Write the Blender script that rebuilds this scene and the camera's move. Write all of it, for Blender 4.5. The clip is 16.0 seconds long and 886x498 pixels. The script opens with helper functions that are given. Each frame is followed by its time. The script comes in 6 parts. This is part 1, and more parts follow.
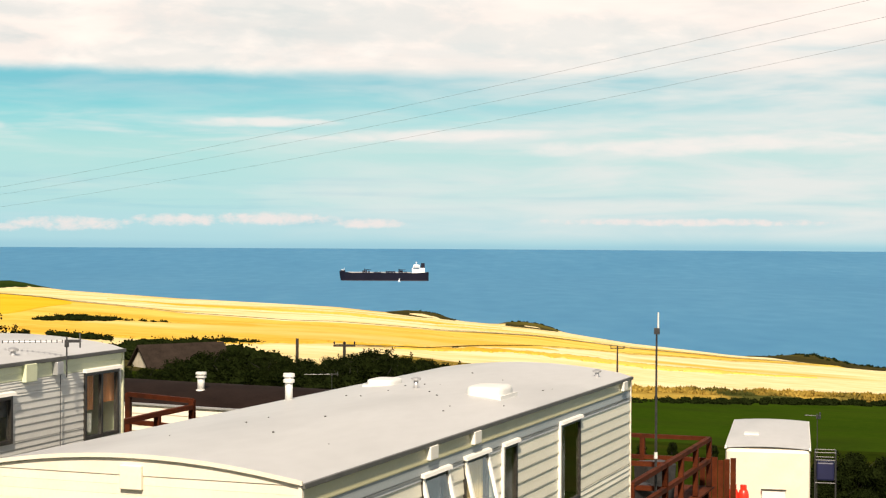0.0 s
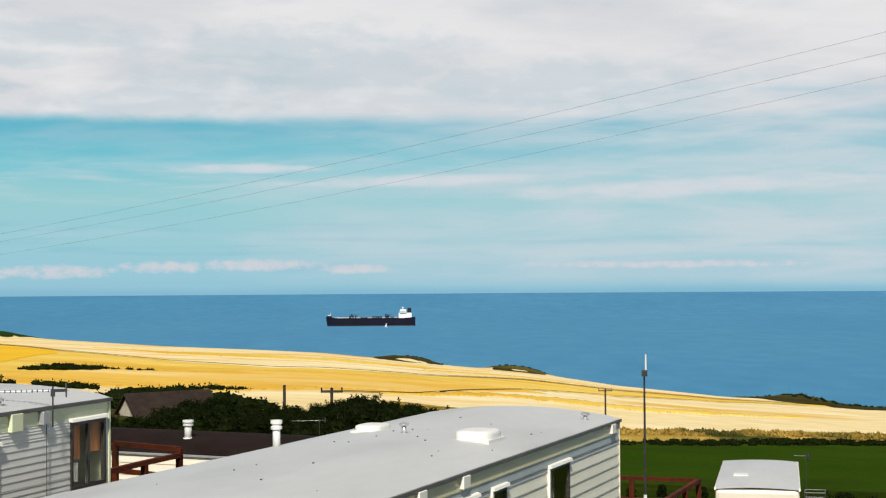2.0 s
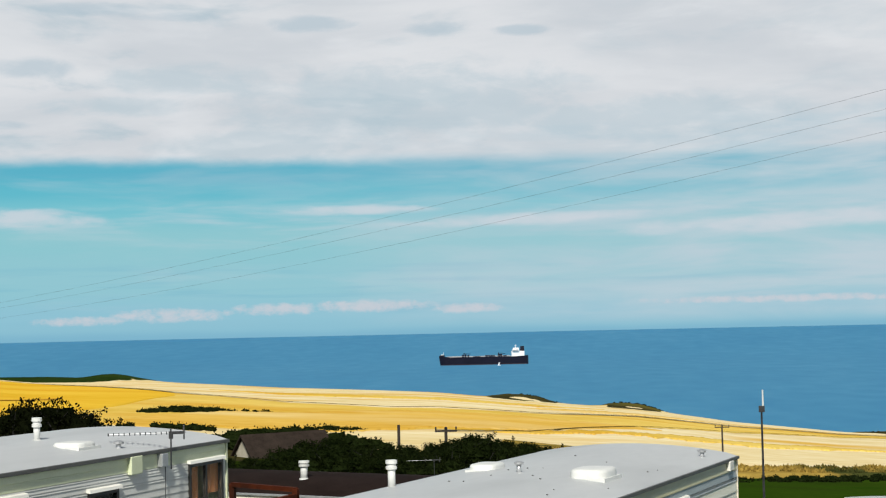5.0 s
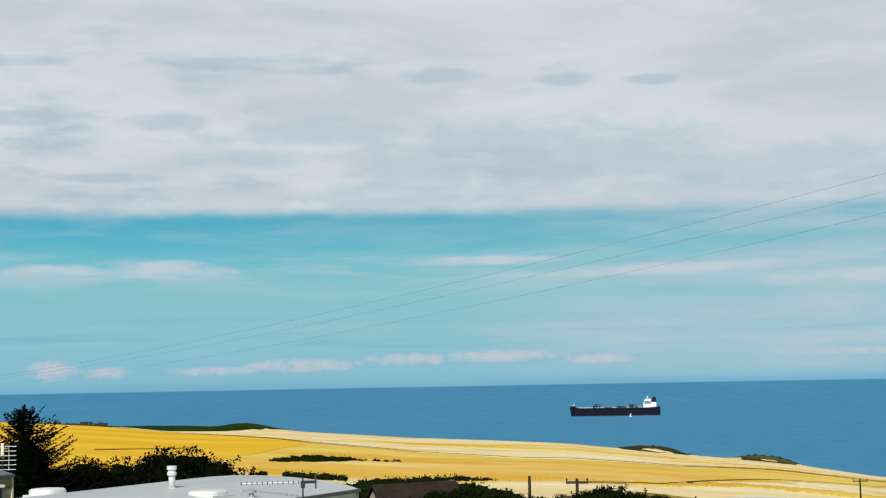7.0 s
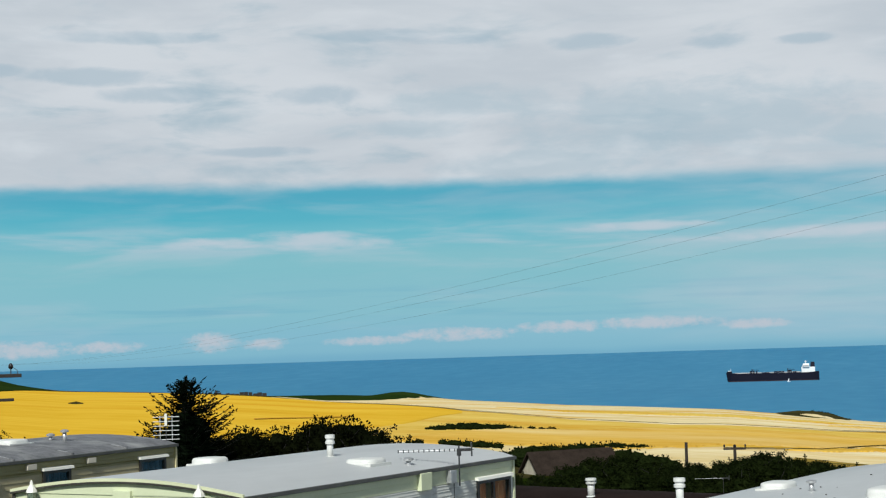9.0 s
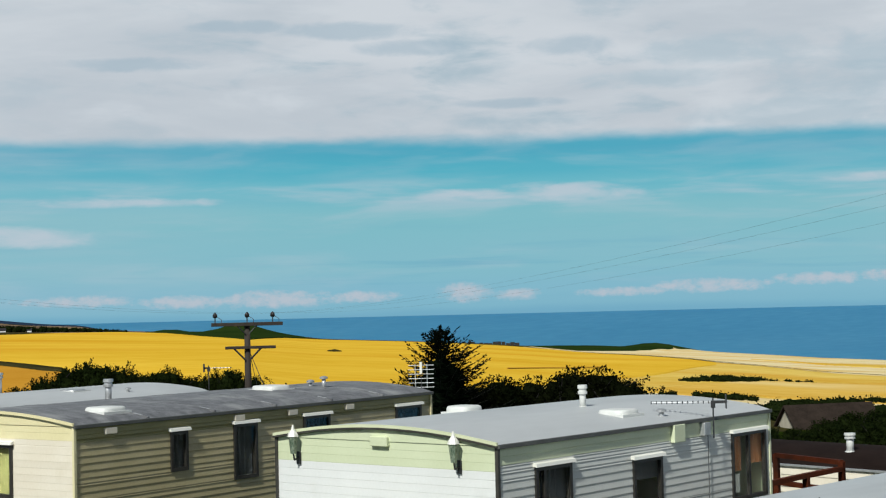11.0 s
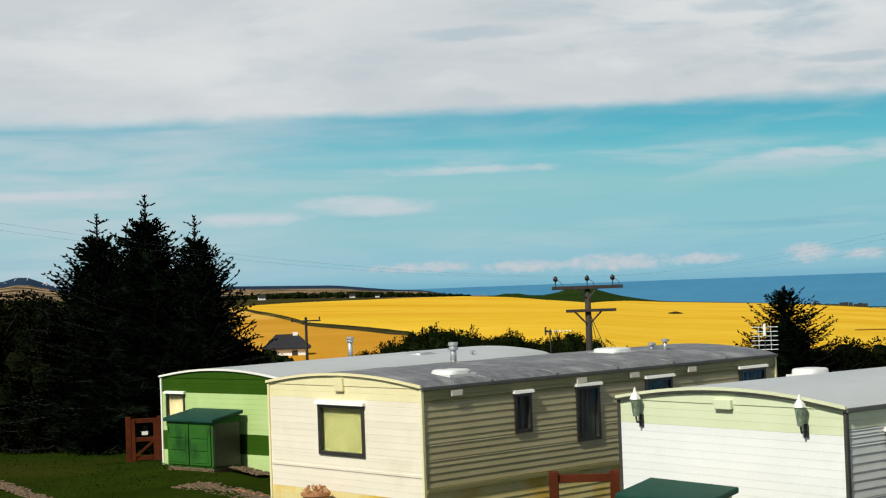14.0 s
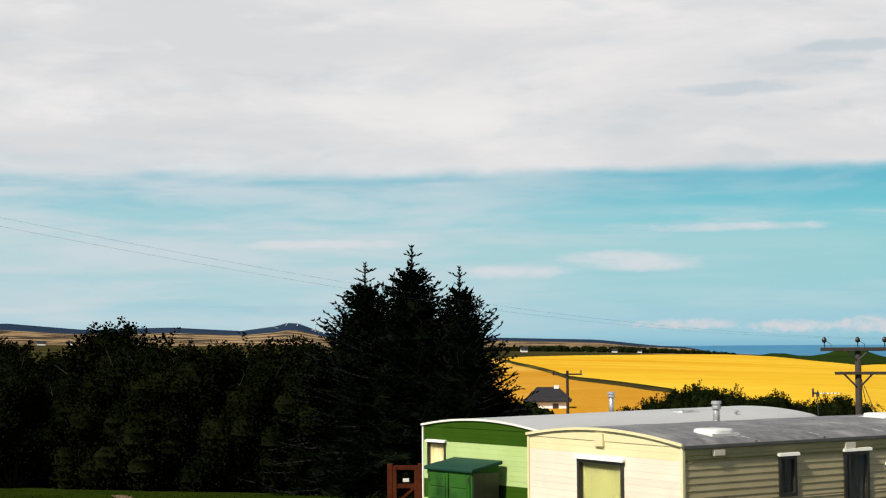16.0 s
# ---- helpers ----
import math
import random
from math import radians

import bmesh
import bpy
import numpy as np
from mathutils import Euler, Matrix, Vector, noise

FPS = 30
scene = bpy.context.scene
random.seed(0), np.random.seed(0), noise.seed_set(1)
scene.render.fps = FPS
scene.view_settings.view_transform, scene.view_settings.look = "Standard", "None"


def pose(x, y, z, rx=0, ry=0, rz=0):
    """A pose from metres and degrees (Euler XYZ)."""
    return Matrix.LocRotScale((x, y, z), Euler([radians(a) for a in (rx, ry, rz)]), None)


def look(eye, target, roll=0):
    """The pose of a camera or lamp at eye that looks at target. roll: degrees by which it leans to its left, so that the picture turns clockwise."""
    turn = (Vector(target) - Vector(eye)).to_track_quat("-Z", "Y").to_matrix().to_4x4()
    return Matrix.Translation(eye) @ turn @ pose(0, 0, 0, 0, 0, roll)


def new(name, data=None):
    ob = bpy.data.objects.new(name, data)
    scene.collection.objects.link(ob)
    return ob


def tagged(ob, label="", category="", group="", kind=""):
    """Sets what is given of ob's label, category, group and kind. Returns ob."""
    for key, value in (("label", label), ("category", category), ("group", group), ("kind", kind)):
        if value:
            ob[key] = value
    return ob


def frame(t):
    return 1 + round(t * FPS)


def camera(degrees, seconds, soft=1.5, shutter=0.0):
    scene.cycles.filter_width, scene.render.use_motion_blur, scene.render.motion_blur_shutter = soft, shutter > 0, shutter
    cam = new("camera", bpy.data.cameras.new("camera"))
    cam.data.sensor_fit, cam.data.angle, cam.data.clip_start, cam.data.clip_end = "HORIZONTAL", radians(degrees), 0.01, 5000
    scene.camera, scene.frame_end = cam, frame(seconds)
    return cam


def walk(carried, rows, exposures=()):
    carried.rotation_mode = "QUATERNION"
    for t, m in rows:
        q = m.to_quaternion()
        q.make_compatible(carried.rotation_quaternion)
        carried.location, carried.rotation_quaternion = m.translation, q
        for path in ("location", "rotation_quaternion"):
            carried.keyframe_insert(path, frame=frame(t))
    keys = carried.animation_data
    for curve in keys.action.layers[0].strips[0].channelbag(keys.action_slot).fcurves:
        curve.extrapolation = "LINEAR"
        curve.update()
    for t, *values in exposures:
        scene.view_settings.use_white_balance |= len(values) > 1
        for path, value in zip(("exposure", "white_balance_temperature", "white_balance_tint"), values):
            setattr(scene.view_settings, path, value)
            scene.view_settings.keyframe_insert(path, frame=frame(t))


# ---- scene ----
# The camera: stands on a grassy bank, turns to its left by about 45 degrees.
EYE = Vector((0.0, 0.0, 3.6))
cam = camera(30.762, 16.0, soft=1.2)
TURNS = [  # seconds, yaw to the left, pitch, roll
    (0, 0.174, -0.265, 0.318),
    (0.5, -0.032, 0.131, 0.204),
    (1, -0.126, 0.435, 0.220),
    (1.5, -0.277, 1.445, -0.142),
    (2, -0.318, 1.314, -0.375),
    (2.5, -1.038, 1.553, -0.557),
    (3, -1.032, 1.498, -0.702),
    (3.5, 0.478, 1.554, -1.037),
    (4, 1.392, 1.822, -1.356),
    (4.2, 1.886, 2.143, -1.468),
    (6.3, 6.355, 4.099, -0.952),
    (6.5, 6.910, 4.583, -1.141),
    (7, 8.228, 4.613, -1.047),
    (7.5, 9.529, 4.438, -1.384),
    (8, 11.038, 4.713, -1.936),
    (8.2, 11.324, 4.365, -1.723),
    (10.3, 19.246, 2.735, -1.607),
    (10.5, 20.064, 2.376, -1.264),
    (11, 22.670, 2.082, -1.355),
    (11.5, 24.569, 2.284, -1.487),
    (12, 26.684, 1.624, -1.446),
    (12.5, 28.009, 0.348, -1.177),
    (13, 30.214, 0.510, -1.784),
    (13.5, 31.958, 0.801, -2.021),
    (14, 34.726, 1.124, -2.083),
    (14.5, 37.810, 1.337, -2.018),
    (15, 40.169, 1.727, -1.356),
    (15.3, 41.701, 1.262, -1.516),
    (15.5, 42.386, 1.805, -1.301),
    (16, 44.052, 3.227, -0.401),
]


def heading(az, el=0.0):
    """Unit vector at a bearing (degrees to the left of +y) and an elevation."""
    a, e = radians(az), radians(el)
    return Vector((-math.sin(a) * math.cos(e), math.cos(a) * math.cos(e), math.sin(e)))


walk(cam, [(t, look(EYE, EYE + heading(yaw, pitch), roll)) for t, yaw, pitch, roll in TURNS],
     exposures=[(0.0, 0.50, 7450, 14), (0.6, 0.40, 7200, 13), (1.6, 0.18, 6550, 10), (3.5, 0.09, 6250, 8), (6.5, -0.03, 6020, 5), (10.5, -0.15, 5880, 4), (11.5, -0.16, 5880, 4), (12.5, -0.15, 5880, 3), (13.2, -0.09, 6020, 3), (14.5, 0.06, 6320, 6), (16.0, 0.18, 6520, 9)])

# ---- sky and sun ----
SUN_BEARING, SUN_HEIGHT = 177.5, 45.0
world = bpy.data.worlds.new("sky")
scene.world = world
world.use_nodes = True
wn, wl = world.node_tree.nodes, world.node_tree.links
wn.clear()


def wnode(kind, **sets):
    n = wn.new(kind)
    for k, v in sets.items():
        n.inputs[k].default_value = v
    return n


def ramp_into(nodes, stops, interpolation="EASE"):
    r = nodes.new("ShaderNodeValToRGB")
    r.color_ramp.interpolation = interpolation
    els = r.color_ramp.elements
    while len(els) < len(stops):
        els.new(0.5)
    for e, (p, c) in zip(els, stops):
        e.position = p
        e.color = (*c, 1) if len(c) == 3 else c
    return r


co = wn.new("ShaderNodeTexCoord")
sep = wn.new("ShaderNodeSeparateXYZ")
wl.new(co.outputs["Generated"], sep.inputs[0])
nishita = wn.new("ShaderNodeTexSky")
nishita.sky_type = "NISHITA"
nishita.sun_disc = False
nishita.sun_elevation = radians(SUN_HEIGHT)
nishita.sun_rotation = radians(-SUN_BEARING)
dim = wnode("ShaderNodeMix")
dim.data_type = "RGBA"
dim.blend_type = "MULTIPLY"
dim.inputs[0].default_value = 1.0
wl.new(nishita.outputs[0], dim.inputs[6])
dim.inputs[7].default_value = (0.030, 0.033, 0.037, 1)


def wmath(op, a, b=None, c=None, clamp=False):
    n = wn.new("ShaderNodeMath")
    n.operation, n.use_clamp = op, clamp
    for k, src in enumerate((a, b, c)):
        if isinstance(src, (int, float)):
            n.inputs[k].default_value = src
        elif src is not None:
            wl.new(src, n.inputs[k])
    return n.outputs[0]


# bearing (left of +y) and elevation of every direction, in degrees
RAD = 180 / math.pi
bearing_of = wmath("MULTIPLY", wmath("ARCTAN2", wmath("MULTIPLY", sep.outputs[0], -1.0), sep.outputs[1]), RAD)
height_of = wmath("MULTIPLY", wmath("ARCSINE", sep.outputs[2]), RAD)
place_of = wn.new("ShaderNodeCombineXYZ")
wl.new(bearing_of, place_of.inputs[0])
wl.new(height_of, place_of.inputs[1])


def grain(wide, tall, detail=5.0, off=0.0, distort=0.0, rough=0.55):
    """Noise drawn out along the horizon: lumps some degrees wide and tall."""
    m = wn.new("ShaderNodeMapping")
    m.inputs["Scale"].default_value = (1 / wide, 1 / tall, 1)
    m.inputs["Location"].default_value = (off, off * 0.7, off * 0.3)
    wl.new(place_of.outputs[0], m.inputs[0])
    n = wnode("ShaderNodeTexNoise", Scale=1.0, Detail=detail, Roughness=rough, Distortion=distort)
    wl.new(m.outputs[0], n.inputs["Vector"])
    return n.outputs["Fac"]


def cut(src, lo, hi):
    """Smooth step from 0 at lo to 1 at hi."""
    r = wnode("ShaderNodeMapRange")
    r.interpolation_type = "SMOOTHSTEP"
    r.inputs[1].default_value, r.inputs[2].default_value = lo, hi
    wl.new(src, r.inputs[0])
    return r.outputs[0]


def by(src, lo, hi, stops, interpolation="EASE"):
    """A grey or coloured scale along src, its stops given in degrees."""
    r = wnode("ShaderNodeMapRange")
    r.inputs[1].default_value, r.inputs[2].default_value = lo, hi
    wl.new(src, r.inputs[0])
    q = ramp_into(wn, [((p - lo) / (hi - lo), c if isinstance(c, tuple) else (c, c, c)) for p, c in stops], interpolation)
    wl.new(r.outputs[0], q.inputs[0])
    return q.outputs[0]


def single_cloud(rag, az, el, wide, tall, lean=0.0, ragged=1.6, soft=0.75):
    """One cloud with a ragged edge at a bearing and an elevation."""
    du = wmath("ADD", bearing_of, -az)
    dv = wmath("MULTIPLY_ADD", du, -lean, wmath("ADD", height_of, -el))
    u, v = wmath("MULTIPLY", du, 1 / wide), wmath("MULTIPLY", dv, 1 / tall)
    d = wmath("ADD", wmath("MULTIPLY", u, u), wmath("MULTIPLY", v, v))
    d = wmath("MULTIPLY_ADD", wmath("ADD", rag, -0.5), ragged * 2, d)
    return cut(d, 1.0 + soft, 1.0 - soft)


def heap(rag, rows, **kw):
    """Several clouds taken together."""
    out = None
    for row in rows:
        c = single_cloud(rag, *row, **kw)
        out = c if out is None else wmath("MAXIMUM", out, c)
    return out


def mixed(a, b, fac, value=None):
    m = wn.new("ShaderNodeMix")
    m.data_type = "RGBA"
    for src, k in ((a, 6), (b, 7)):
        if isinstance(src, tuple):
            m.inputs[k].default_value = (*src, 1)
        else:
            wl.new(src, m.inputs[k])
    if isinstance(fac, float):
        m.inputs[0].default_value = fac
    else:
        wl.new(fac, m.inputs[0])
    return m.outputs[2]


def times(a, b):
    m = wn.new("ShaderNodeMath")
    m.operation = "MULTIPLY"
    wl.new(a, m.inputs[0])
    if isinstance(b, float):
        m.inputs[1].default_value = b
    else:
        wl.new(b, m.inputs[1])
    return m.outputs[0]


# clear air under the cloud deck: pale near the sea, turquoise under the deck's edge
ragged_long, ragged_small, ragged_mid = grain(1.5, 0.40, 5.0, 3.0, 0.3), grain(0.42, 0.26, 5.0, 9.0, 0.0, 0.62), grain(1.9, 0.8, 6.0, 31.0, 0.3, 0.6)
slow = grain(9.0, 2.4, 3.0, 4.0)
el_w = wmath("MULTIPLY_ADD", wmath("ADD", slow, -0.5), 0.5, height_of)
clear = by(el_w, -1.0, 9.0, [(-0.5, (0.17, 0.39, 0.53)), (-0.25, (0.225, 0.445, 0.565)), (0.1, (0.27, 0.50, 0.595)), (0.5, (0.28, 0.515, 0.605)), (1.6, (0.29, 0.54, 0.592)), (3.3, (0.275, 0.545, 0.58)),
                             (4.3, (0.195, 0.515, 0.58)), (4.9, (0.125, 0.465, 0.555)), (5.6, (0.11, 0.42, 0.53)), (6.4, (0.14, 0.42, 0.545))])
# long thin streaks
streak_at = by(height_of, -1.0, 9.0, [(0.3, 0.0), (0.8, 0.25), (1.7, 0.35), (2.6, 0.15), (3.3, 0.45), (3.9, 0.95), (4.35, 0.7), (4.7, 0.25), (5.4, 0.35), (6.2, 0.0)])
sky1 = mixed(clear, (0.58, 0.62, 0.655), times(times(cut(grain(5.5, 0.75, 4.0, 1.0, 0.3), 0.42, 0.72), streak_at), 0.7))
sky1 = mixed(sky1, (0.17, 0.42, 0.545), times(times(cut(grain(8.0, 0.42, 4.0, 51.0, 0.2), 0.50, 0.74), by(height_of, -1.0, 9.0, [(0.2, 0.0), (0.7, 0.8), (2.0, 0.8), (2.6, 0.15), (5.6, 0.5)])), 0.6))
# paler air towards both ends of the view
pale_side = by(bearing_of, -30.0, 70.0, [(-30, 1.0), (-8, 0.95), (2, 0.55), (9, 0.08), (26, 0.0), (34, 0.22), (46, 0.85), (70, 1.0)])
veiled = wmath("MULTIPLY_ADD", cut(grain(6.0, 0.85, 4.0, 23.0, 0.4), 0.30, 0.70), 0.62, 0.36)
sky1 = mixed(sky1, (0.53, 0.60, 0.64), times(times(pale_side, veiled), by(height_of, -1.0, 9.0, [(-0.2, 0.0), (0.4, 0.8), (1.0, 1.0), (9.0, 1.0)])))
# single bright clouds, and the row of small heaps low over the sea
lone = heap(ragged_long, [(18.2, 4.02, 1.9, 0.26, 0.03), (21.6, 4.0, 1.6, 0.16, 0.0), (6.6, 4.18, 1.9, 0.15, 0.0), (0.5, 3.75, 3.6, 0.17, -0.02), (-9.5, 3.45, 5.5, 0.24, -0.03),
                          (37.3, 2.75, 1.9, 0.27, 0.04), (33.5, 3.9, 2.2, 0.14, 0.0), (41.5, 2.4, 1.6, 0.2, 0.0), (48.0, 3.4, 2.5, 0.14, 0.0)], ragged=2.2, soft=1.5)
sky1 = mixed(sky1, (0.615, 0.635, 0.665), times(lone, 0.85))
heaps = heap(ragged_small, [(28.6, 0.42, 1.7, 0.24), (25.6, 0.45, 1.0, 0.16), (31.8, 0.40, 1.3, 0.17), (21.85, 0.52, 0.72, 0.26), (20.1, 0.40, 0.62, 0.17), (16.2, 0.42, 1.2, 0.13), (13.2, 0.58, 1.6, 0.19),
                            (9.4, 0.72, 1.2, 0.16), (6.3, 0.78, 1.9, 0.16), (2.8, 0.62, 0.9, 0.14), (-8.5, 0.72, 3.6, 0.10), (35.5, 0.5, 1.5, 0.15)], ragged=3.0, soft=1.5)
sky2 = mixed(sky1, (0.60, 0.59, 0.62), times(heaps, 0.85))
# the cloud deck
edge = cut(wmath("MULTIPLY_ADD", wmath("ADD", grain(3.0, 1.0, 5.0, 14.0), -0.5), 0.55, wmath("MULTIPLY_ADD", wmath("ADD", slow, -0.5), 0.35, height_of)), 5.66, 6.2)
loose = cut(wmath("MULTIPLY_ADD", wmath("ADD", grain(5.0, 0.8, 5.0, 44.0, 0.3), -0.5), 3.2, height_of), 4.9, 7.4)
edge = mixed(edge, loose, by(bearing_of, -30.0, 70.0, [(-12, 1.0), (4, 0.35), (9, 0.0), (40, 0.0), (58, 0.5)]))
cloud = mixed((0.615, 0.618, 0.635), (0.735, 0.715, 0.715), cut(grain(11.0, 2.6, 5.0, 2.0, 0.3), 0.34, 0.66))
cloud = mixed(cloud, (0.45, 0.53, 0.575), times(times(cut(grain(4.0, 1.15, 6.0, 11.0, 0.3), 0.50, 0.76), by(height_of, 5.0, 15.0, [(5.0, 0.8), (9.0, 0.9), (12.0, 0.7), (15.0, 0.25)])), by(bearing_of, -30.0, 70.0, [(-30, 0.25), (0, 0.45), (7, 1.0), (27, 1.0), (36, 0.45), (70, 0.35)])))
cloud = mixed(cloud, (0.41, 0.50, 0.56), times(heap(ragged_mid, [(15.6, 11.2, 2.0, 0.20), (12.8, 11.0, 1.4, 0.16), (8.2, 10.75, 1.6, 0.24), (3.8, 10.5, 0.9, 0.22), (0.6, 10.4, 0.9, 0.17), (17.8, 9.15, 1.5, 0.32), (23.3, 9.2, 1.8, 0.25), (25.8, 9.85, 2.2, 0.26),
                                                                  (24.6, 11.2, 2.6, 0.2), (33.5, 8.7, 2.6, 0.22), (30.0, 10.0, 1.6, 0.2), (20.5, 7.2, 1.8, 0.16)], ragged=2.2, soft=0.95), 0.55))
cloud = mixed(cloud, (0.47, 0.555, 0.60), times(heap(ragged_mid, [(5.4, 7.9, 6.0, 1.15), (10.5, 6.5, 3.2, 0.5), (12.5, 8.8, 3.2, 0.5), (-4.5, 7.2, 5.0, 0.7), (15.0, 7.9, 2.6, 0.3)], ragged=2.4, soft=0.95), 0.55))
cloud = mixed(cloud, (0.775, 0.755, 0.755), times(cut(grain(5.0, 1.5, 5.0, 17.0, 0.3), 0.52, 0.76), 0.65))
sky3 = mixed(sky2, cloud, edge)
top = wn.new("ShaderNodeMapRange")
top.interpolation_type = "SMOOTHSTEP"
top.inputs[1].default_value, top.inputs[2].default_value = 0.26, 0.45
wl.new(sep.outputs[2], top.inputs[0])
sky4 = mixed(sky3, dim.outputs[2], top.outputs[0])
back = wnode("ShaderNodeBackground", Strength=1.0)
wl.new(sky4, back.inputs[0])
wout = wn.new("ShaderNodeOutputWorld")
wl.new(back.outputs[0], wout.inputs[0])

sun_data = bpy.data.lights.new("sun", "SUN")
sun_data.energy, sun_data.angle, sun_data.color = 5.0, radians(3.0), (1.0, 0.93, 0.82)
sun = new("sun", sun_data)
sun.matrix_world = look(heading(SUN_BEARING, SUN_HEIGHT) * 100, (0, 0, 0))


# ---- materials ----
def material(name, a, b, rough=0.6, scale=8.0, metal=0.0, bump=0.0, fine=60.0, stretch=(1, 1, 1), vary=0.0, spec=0.5, stain=None, stain_scale=0.8, stain_at=(0.52, 0.7), sway=0.0, coords="Object"):
    """Two colours mixed by coarse noise, with fine grain, an optional stain and bump; vary: change from object to object."""
    m = bpy.data.materials.new(name)
    m.use_nodes = True
    n, l = m.node_tree.nodes, m.node_tree.links
    p = n["Principled BSDF"]
    tc = n.new("ShaderNodeTexCoord")
    mp = n.new("ShaderNodeMapping")
    mp.inputs["Scale"].default_value = stretch
    l.new(tc.outputs[coords], mp.inputs[0])
    big = n.new("ShaderNodeTexNoise")
    big.inputs["Scale"].default_value, big.inputs["Detail"].default_value, big.inputs["Distortion"].default_value = scale, 5, sway
    l.new(mp.outputs[0], big.inputs["Vector"])
    small = n.new("ShaderNodeTexNoise")
    small.inputs["Scale"].default_value, small.inputs["Detail"].default_value = fine, 4
    l.new(mp.outputs[0], small.inputs["Vector"])
    both = n.new("ShaderNodeMix")
    both.inputs[0].default_value = 0.4
    l.new(big.outputs["Fac"], both.inputs[2])
    l.new(small.outputs["Fac"], both.inputs[3])
    r = ramp_into(n, [(0.34, a), (0.66, b)], "LINEAR")
    l.new(both.outputs[0], r.inputs[0])
    colour = r.outputs[0]

    def blend(c, other, fac, how="MIX"):
        x = n.new("ShaderNodeMix")
        x.data_type, x.blend_type = "RGBA", how
        l.new(c, x.inputs[6])
        if isinstance(other, tuple):
            x.inputs[7].default_value = (*other, 1)
        else:
            l.new(other, x.inputs[7])
        if isinstance(fac, float):
            x.inputs[0].default_value = fac
        else:
            l.new(fac, x.inputs[0])
        return x.outputs[2]

    if stain:
        sn = n.new("ShaderNodeTexNoise")
        sn.inputs["Scale"].default_value, sn.inputs["Detail"].default_value = stain_scale, 6
        l.new(mp.outputs[0], sn.inputs["Vector"])
        sr = n.new("ShaderNodeMapRange")
        sr.inputs[1].default_value, sr.inputs[2].default_value = stain_at
        l.new(sn.outputs["Fac"], sr.inputs[0])
        colour = blend(colour, stain, sr.outputs[0])
    if vary:
        oi = n.new("ShaderNodeObjectInfo")
        vr = n.new("ShaderNodeMapRange")
        vr.inputs[3].default_value, vr.inputs[4].default_value = 1 - vary, 1 + vary
        l.new(oi.outputs["Random"], vr.inputs[0])
        colour = blend(colour, vr.outputs[0], 1.0, "MULTIPLY")
    l.new(colour, p.inputs["Base Color"])
    p.inputs["Roughness"].default_value, p.inputs["Metallic"].default_value = rough, metal
    p.inputs["Specular IOR Level"].default_value = spec
    if bump:
        b_ = n.new("ShaderNodeBump")
        b_.inputs["Strength"].default_value, b_.inputs["Distance"].default_value = bump, 0.02
        l.new(both.outputs[0], b_.inputs["Height"])
        l.new(b_.outputs[0], p.inputs["Normal"])
    return m


GRASS = material("grass", (0.011, 0.020, 0.002), (0.024, 0.038, 0.004), 0.95, 0.5, fine=6.0, bump=0.5, spec=0.0, stain=(0.034, 0.034, 0.006), stain_scale=0.15)
PASTURE = material("pasture", (0.017, 0.042, 0.003), (0.034, 0.063, 0.005), 0.95, 0.12, fine=2.0, spec=0.0, stain=(0.014, 0.026, 0.004), stain_scale=0.06, stain_at=(0.5, 0.75))
WHEAT = material("ripe_wheat", (0.58, 0.36, 0.045), (0.74, 0.55, 0.14), 0.95, 0.02, fine=0.2, spec=0.0, stain=(0.58, 0.30, 0.025), stain_scale=0.014, stain_at=(0.50, 0.70))
WHEAT_PALE = material("pale_wheat", (0.62, 0.47, 0.20), (0.80, 0.69, 0.43), 0.95, 0.03, fine=0.25, spec=0.0, stain=(0.62, 0.38, 0.07), stain_scale=0.016, stain_at=(0.52, 0.70))
BARLEY = material("golden_barley", (0.63, 0.36, 0.018), (0.755, 0.49, 0.048), 0.95, 0.012, fine=0.16, spec=0.0, stain=(0.60, 0.285, 0.012), stain_scale=0.005, stain_at=(0.50, 0.74), stretch=(0.7, 1.3, 1))
OCHRE = material("ochre_stubble", (0.46, 0.215, 0.018), (0.56, 0.29, 0.035), 0.95, 0.03, fine=0.8, spec=0.0, stain=(0.70, 0.44, 0.09), stain_scale=0.014, stain_at=(0.46, 0.66))
GOLD = material("golden_stubble", (0.56, 0.31, 0.030), (0.70, 0.46, 0.10), 0.95, 0.02, fine=0.2, spec=0.0, stain=(0.74, 0.56, 0.22), stain_scale=0.013, stain_at=(0.48, 0.68))
HEATH = material("heath", (0.022, 0.022, 0.010), (0.055, 0.048, 0.016), 0.95, 0.05, fine=0.6, spec=0.0, stain=(0.10, 0.085, 0.02), stain_scale=0.02)
DRYGRASS = material("dry_grass", (0.22, 0.15, 0.03), (0.40, 0.27, 0.06), 0.95, 0.2, fine=1.5, spec=0.0, stain=(0.05, 0.055, 0.015), stain_scale=0.12, stain_at=(0.5, 0.6))
HILLGREEN = material("hill_grass", (0.011, 0.026, 0.005), (0.026, 0.044, 0.009), 0.95, 0.02, fine=0.3, spec=0.0)
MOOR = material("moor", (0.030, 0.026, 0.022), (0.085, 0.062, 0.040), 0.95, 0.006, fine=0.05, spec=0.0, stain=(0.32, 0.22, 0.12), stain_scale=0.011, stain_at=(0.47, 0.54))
# Distance haze is put into this colour: a blue tint for the far hills.
HILL_HAZE = material("far_hill_haze", (0.015, 0.030, 0.060), (0.027, 0.044, 0.076), 0.95, 0.003, fine=0.03, spec=0.0)
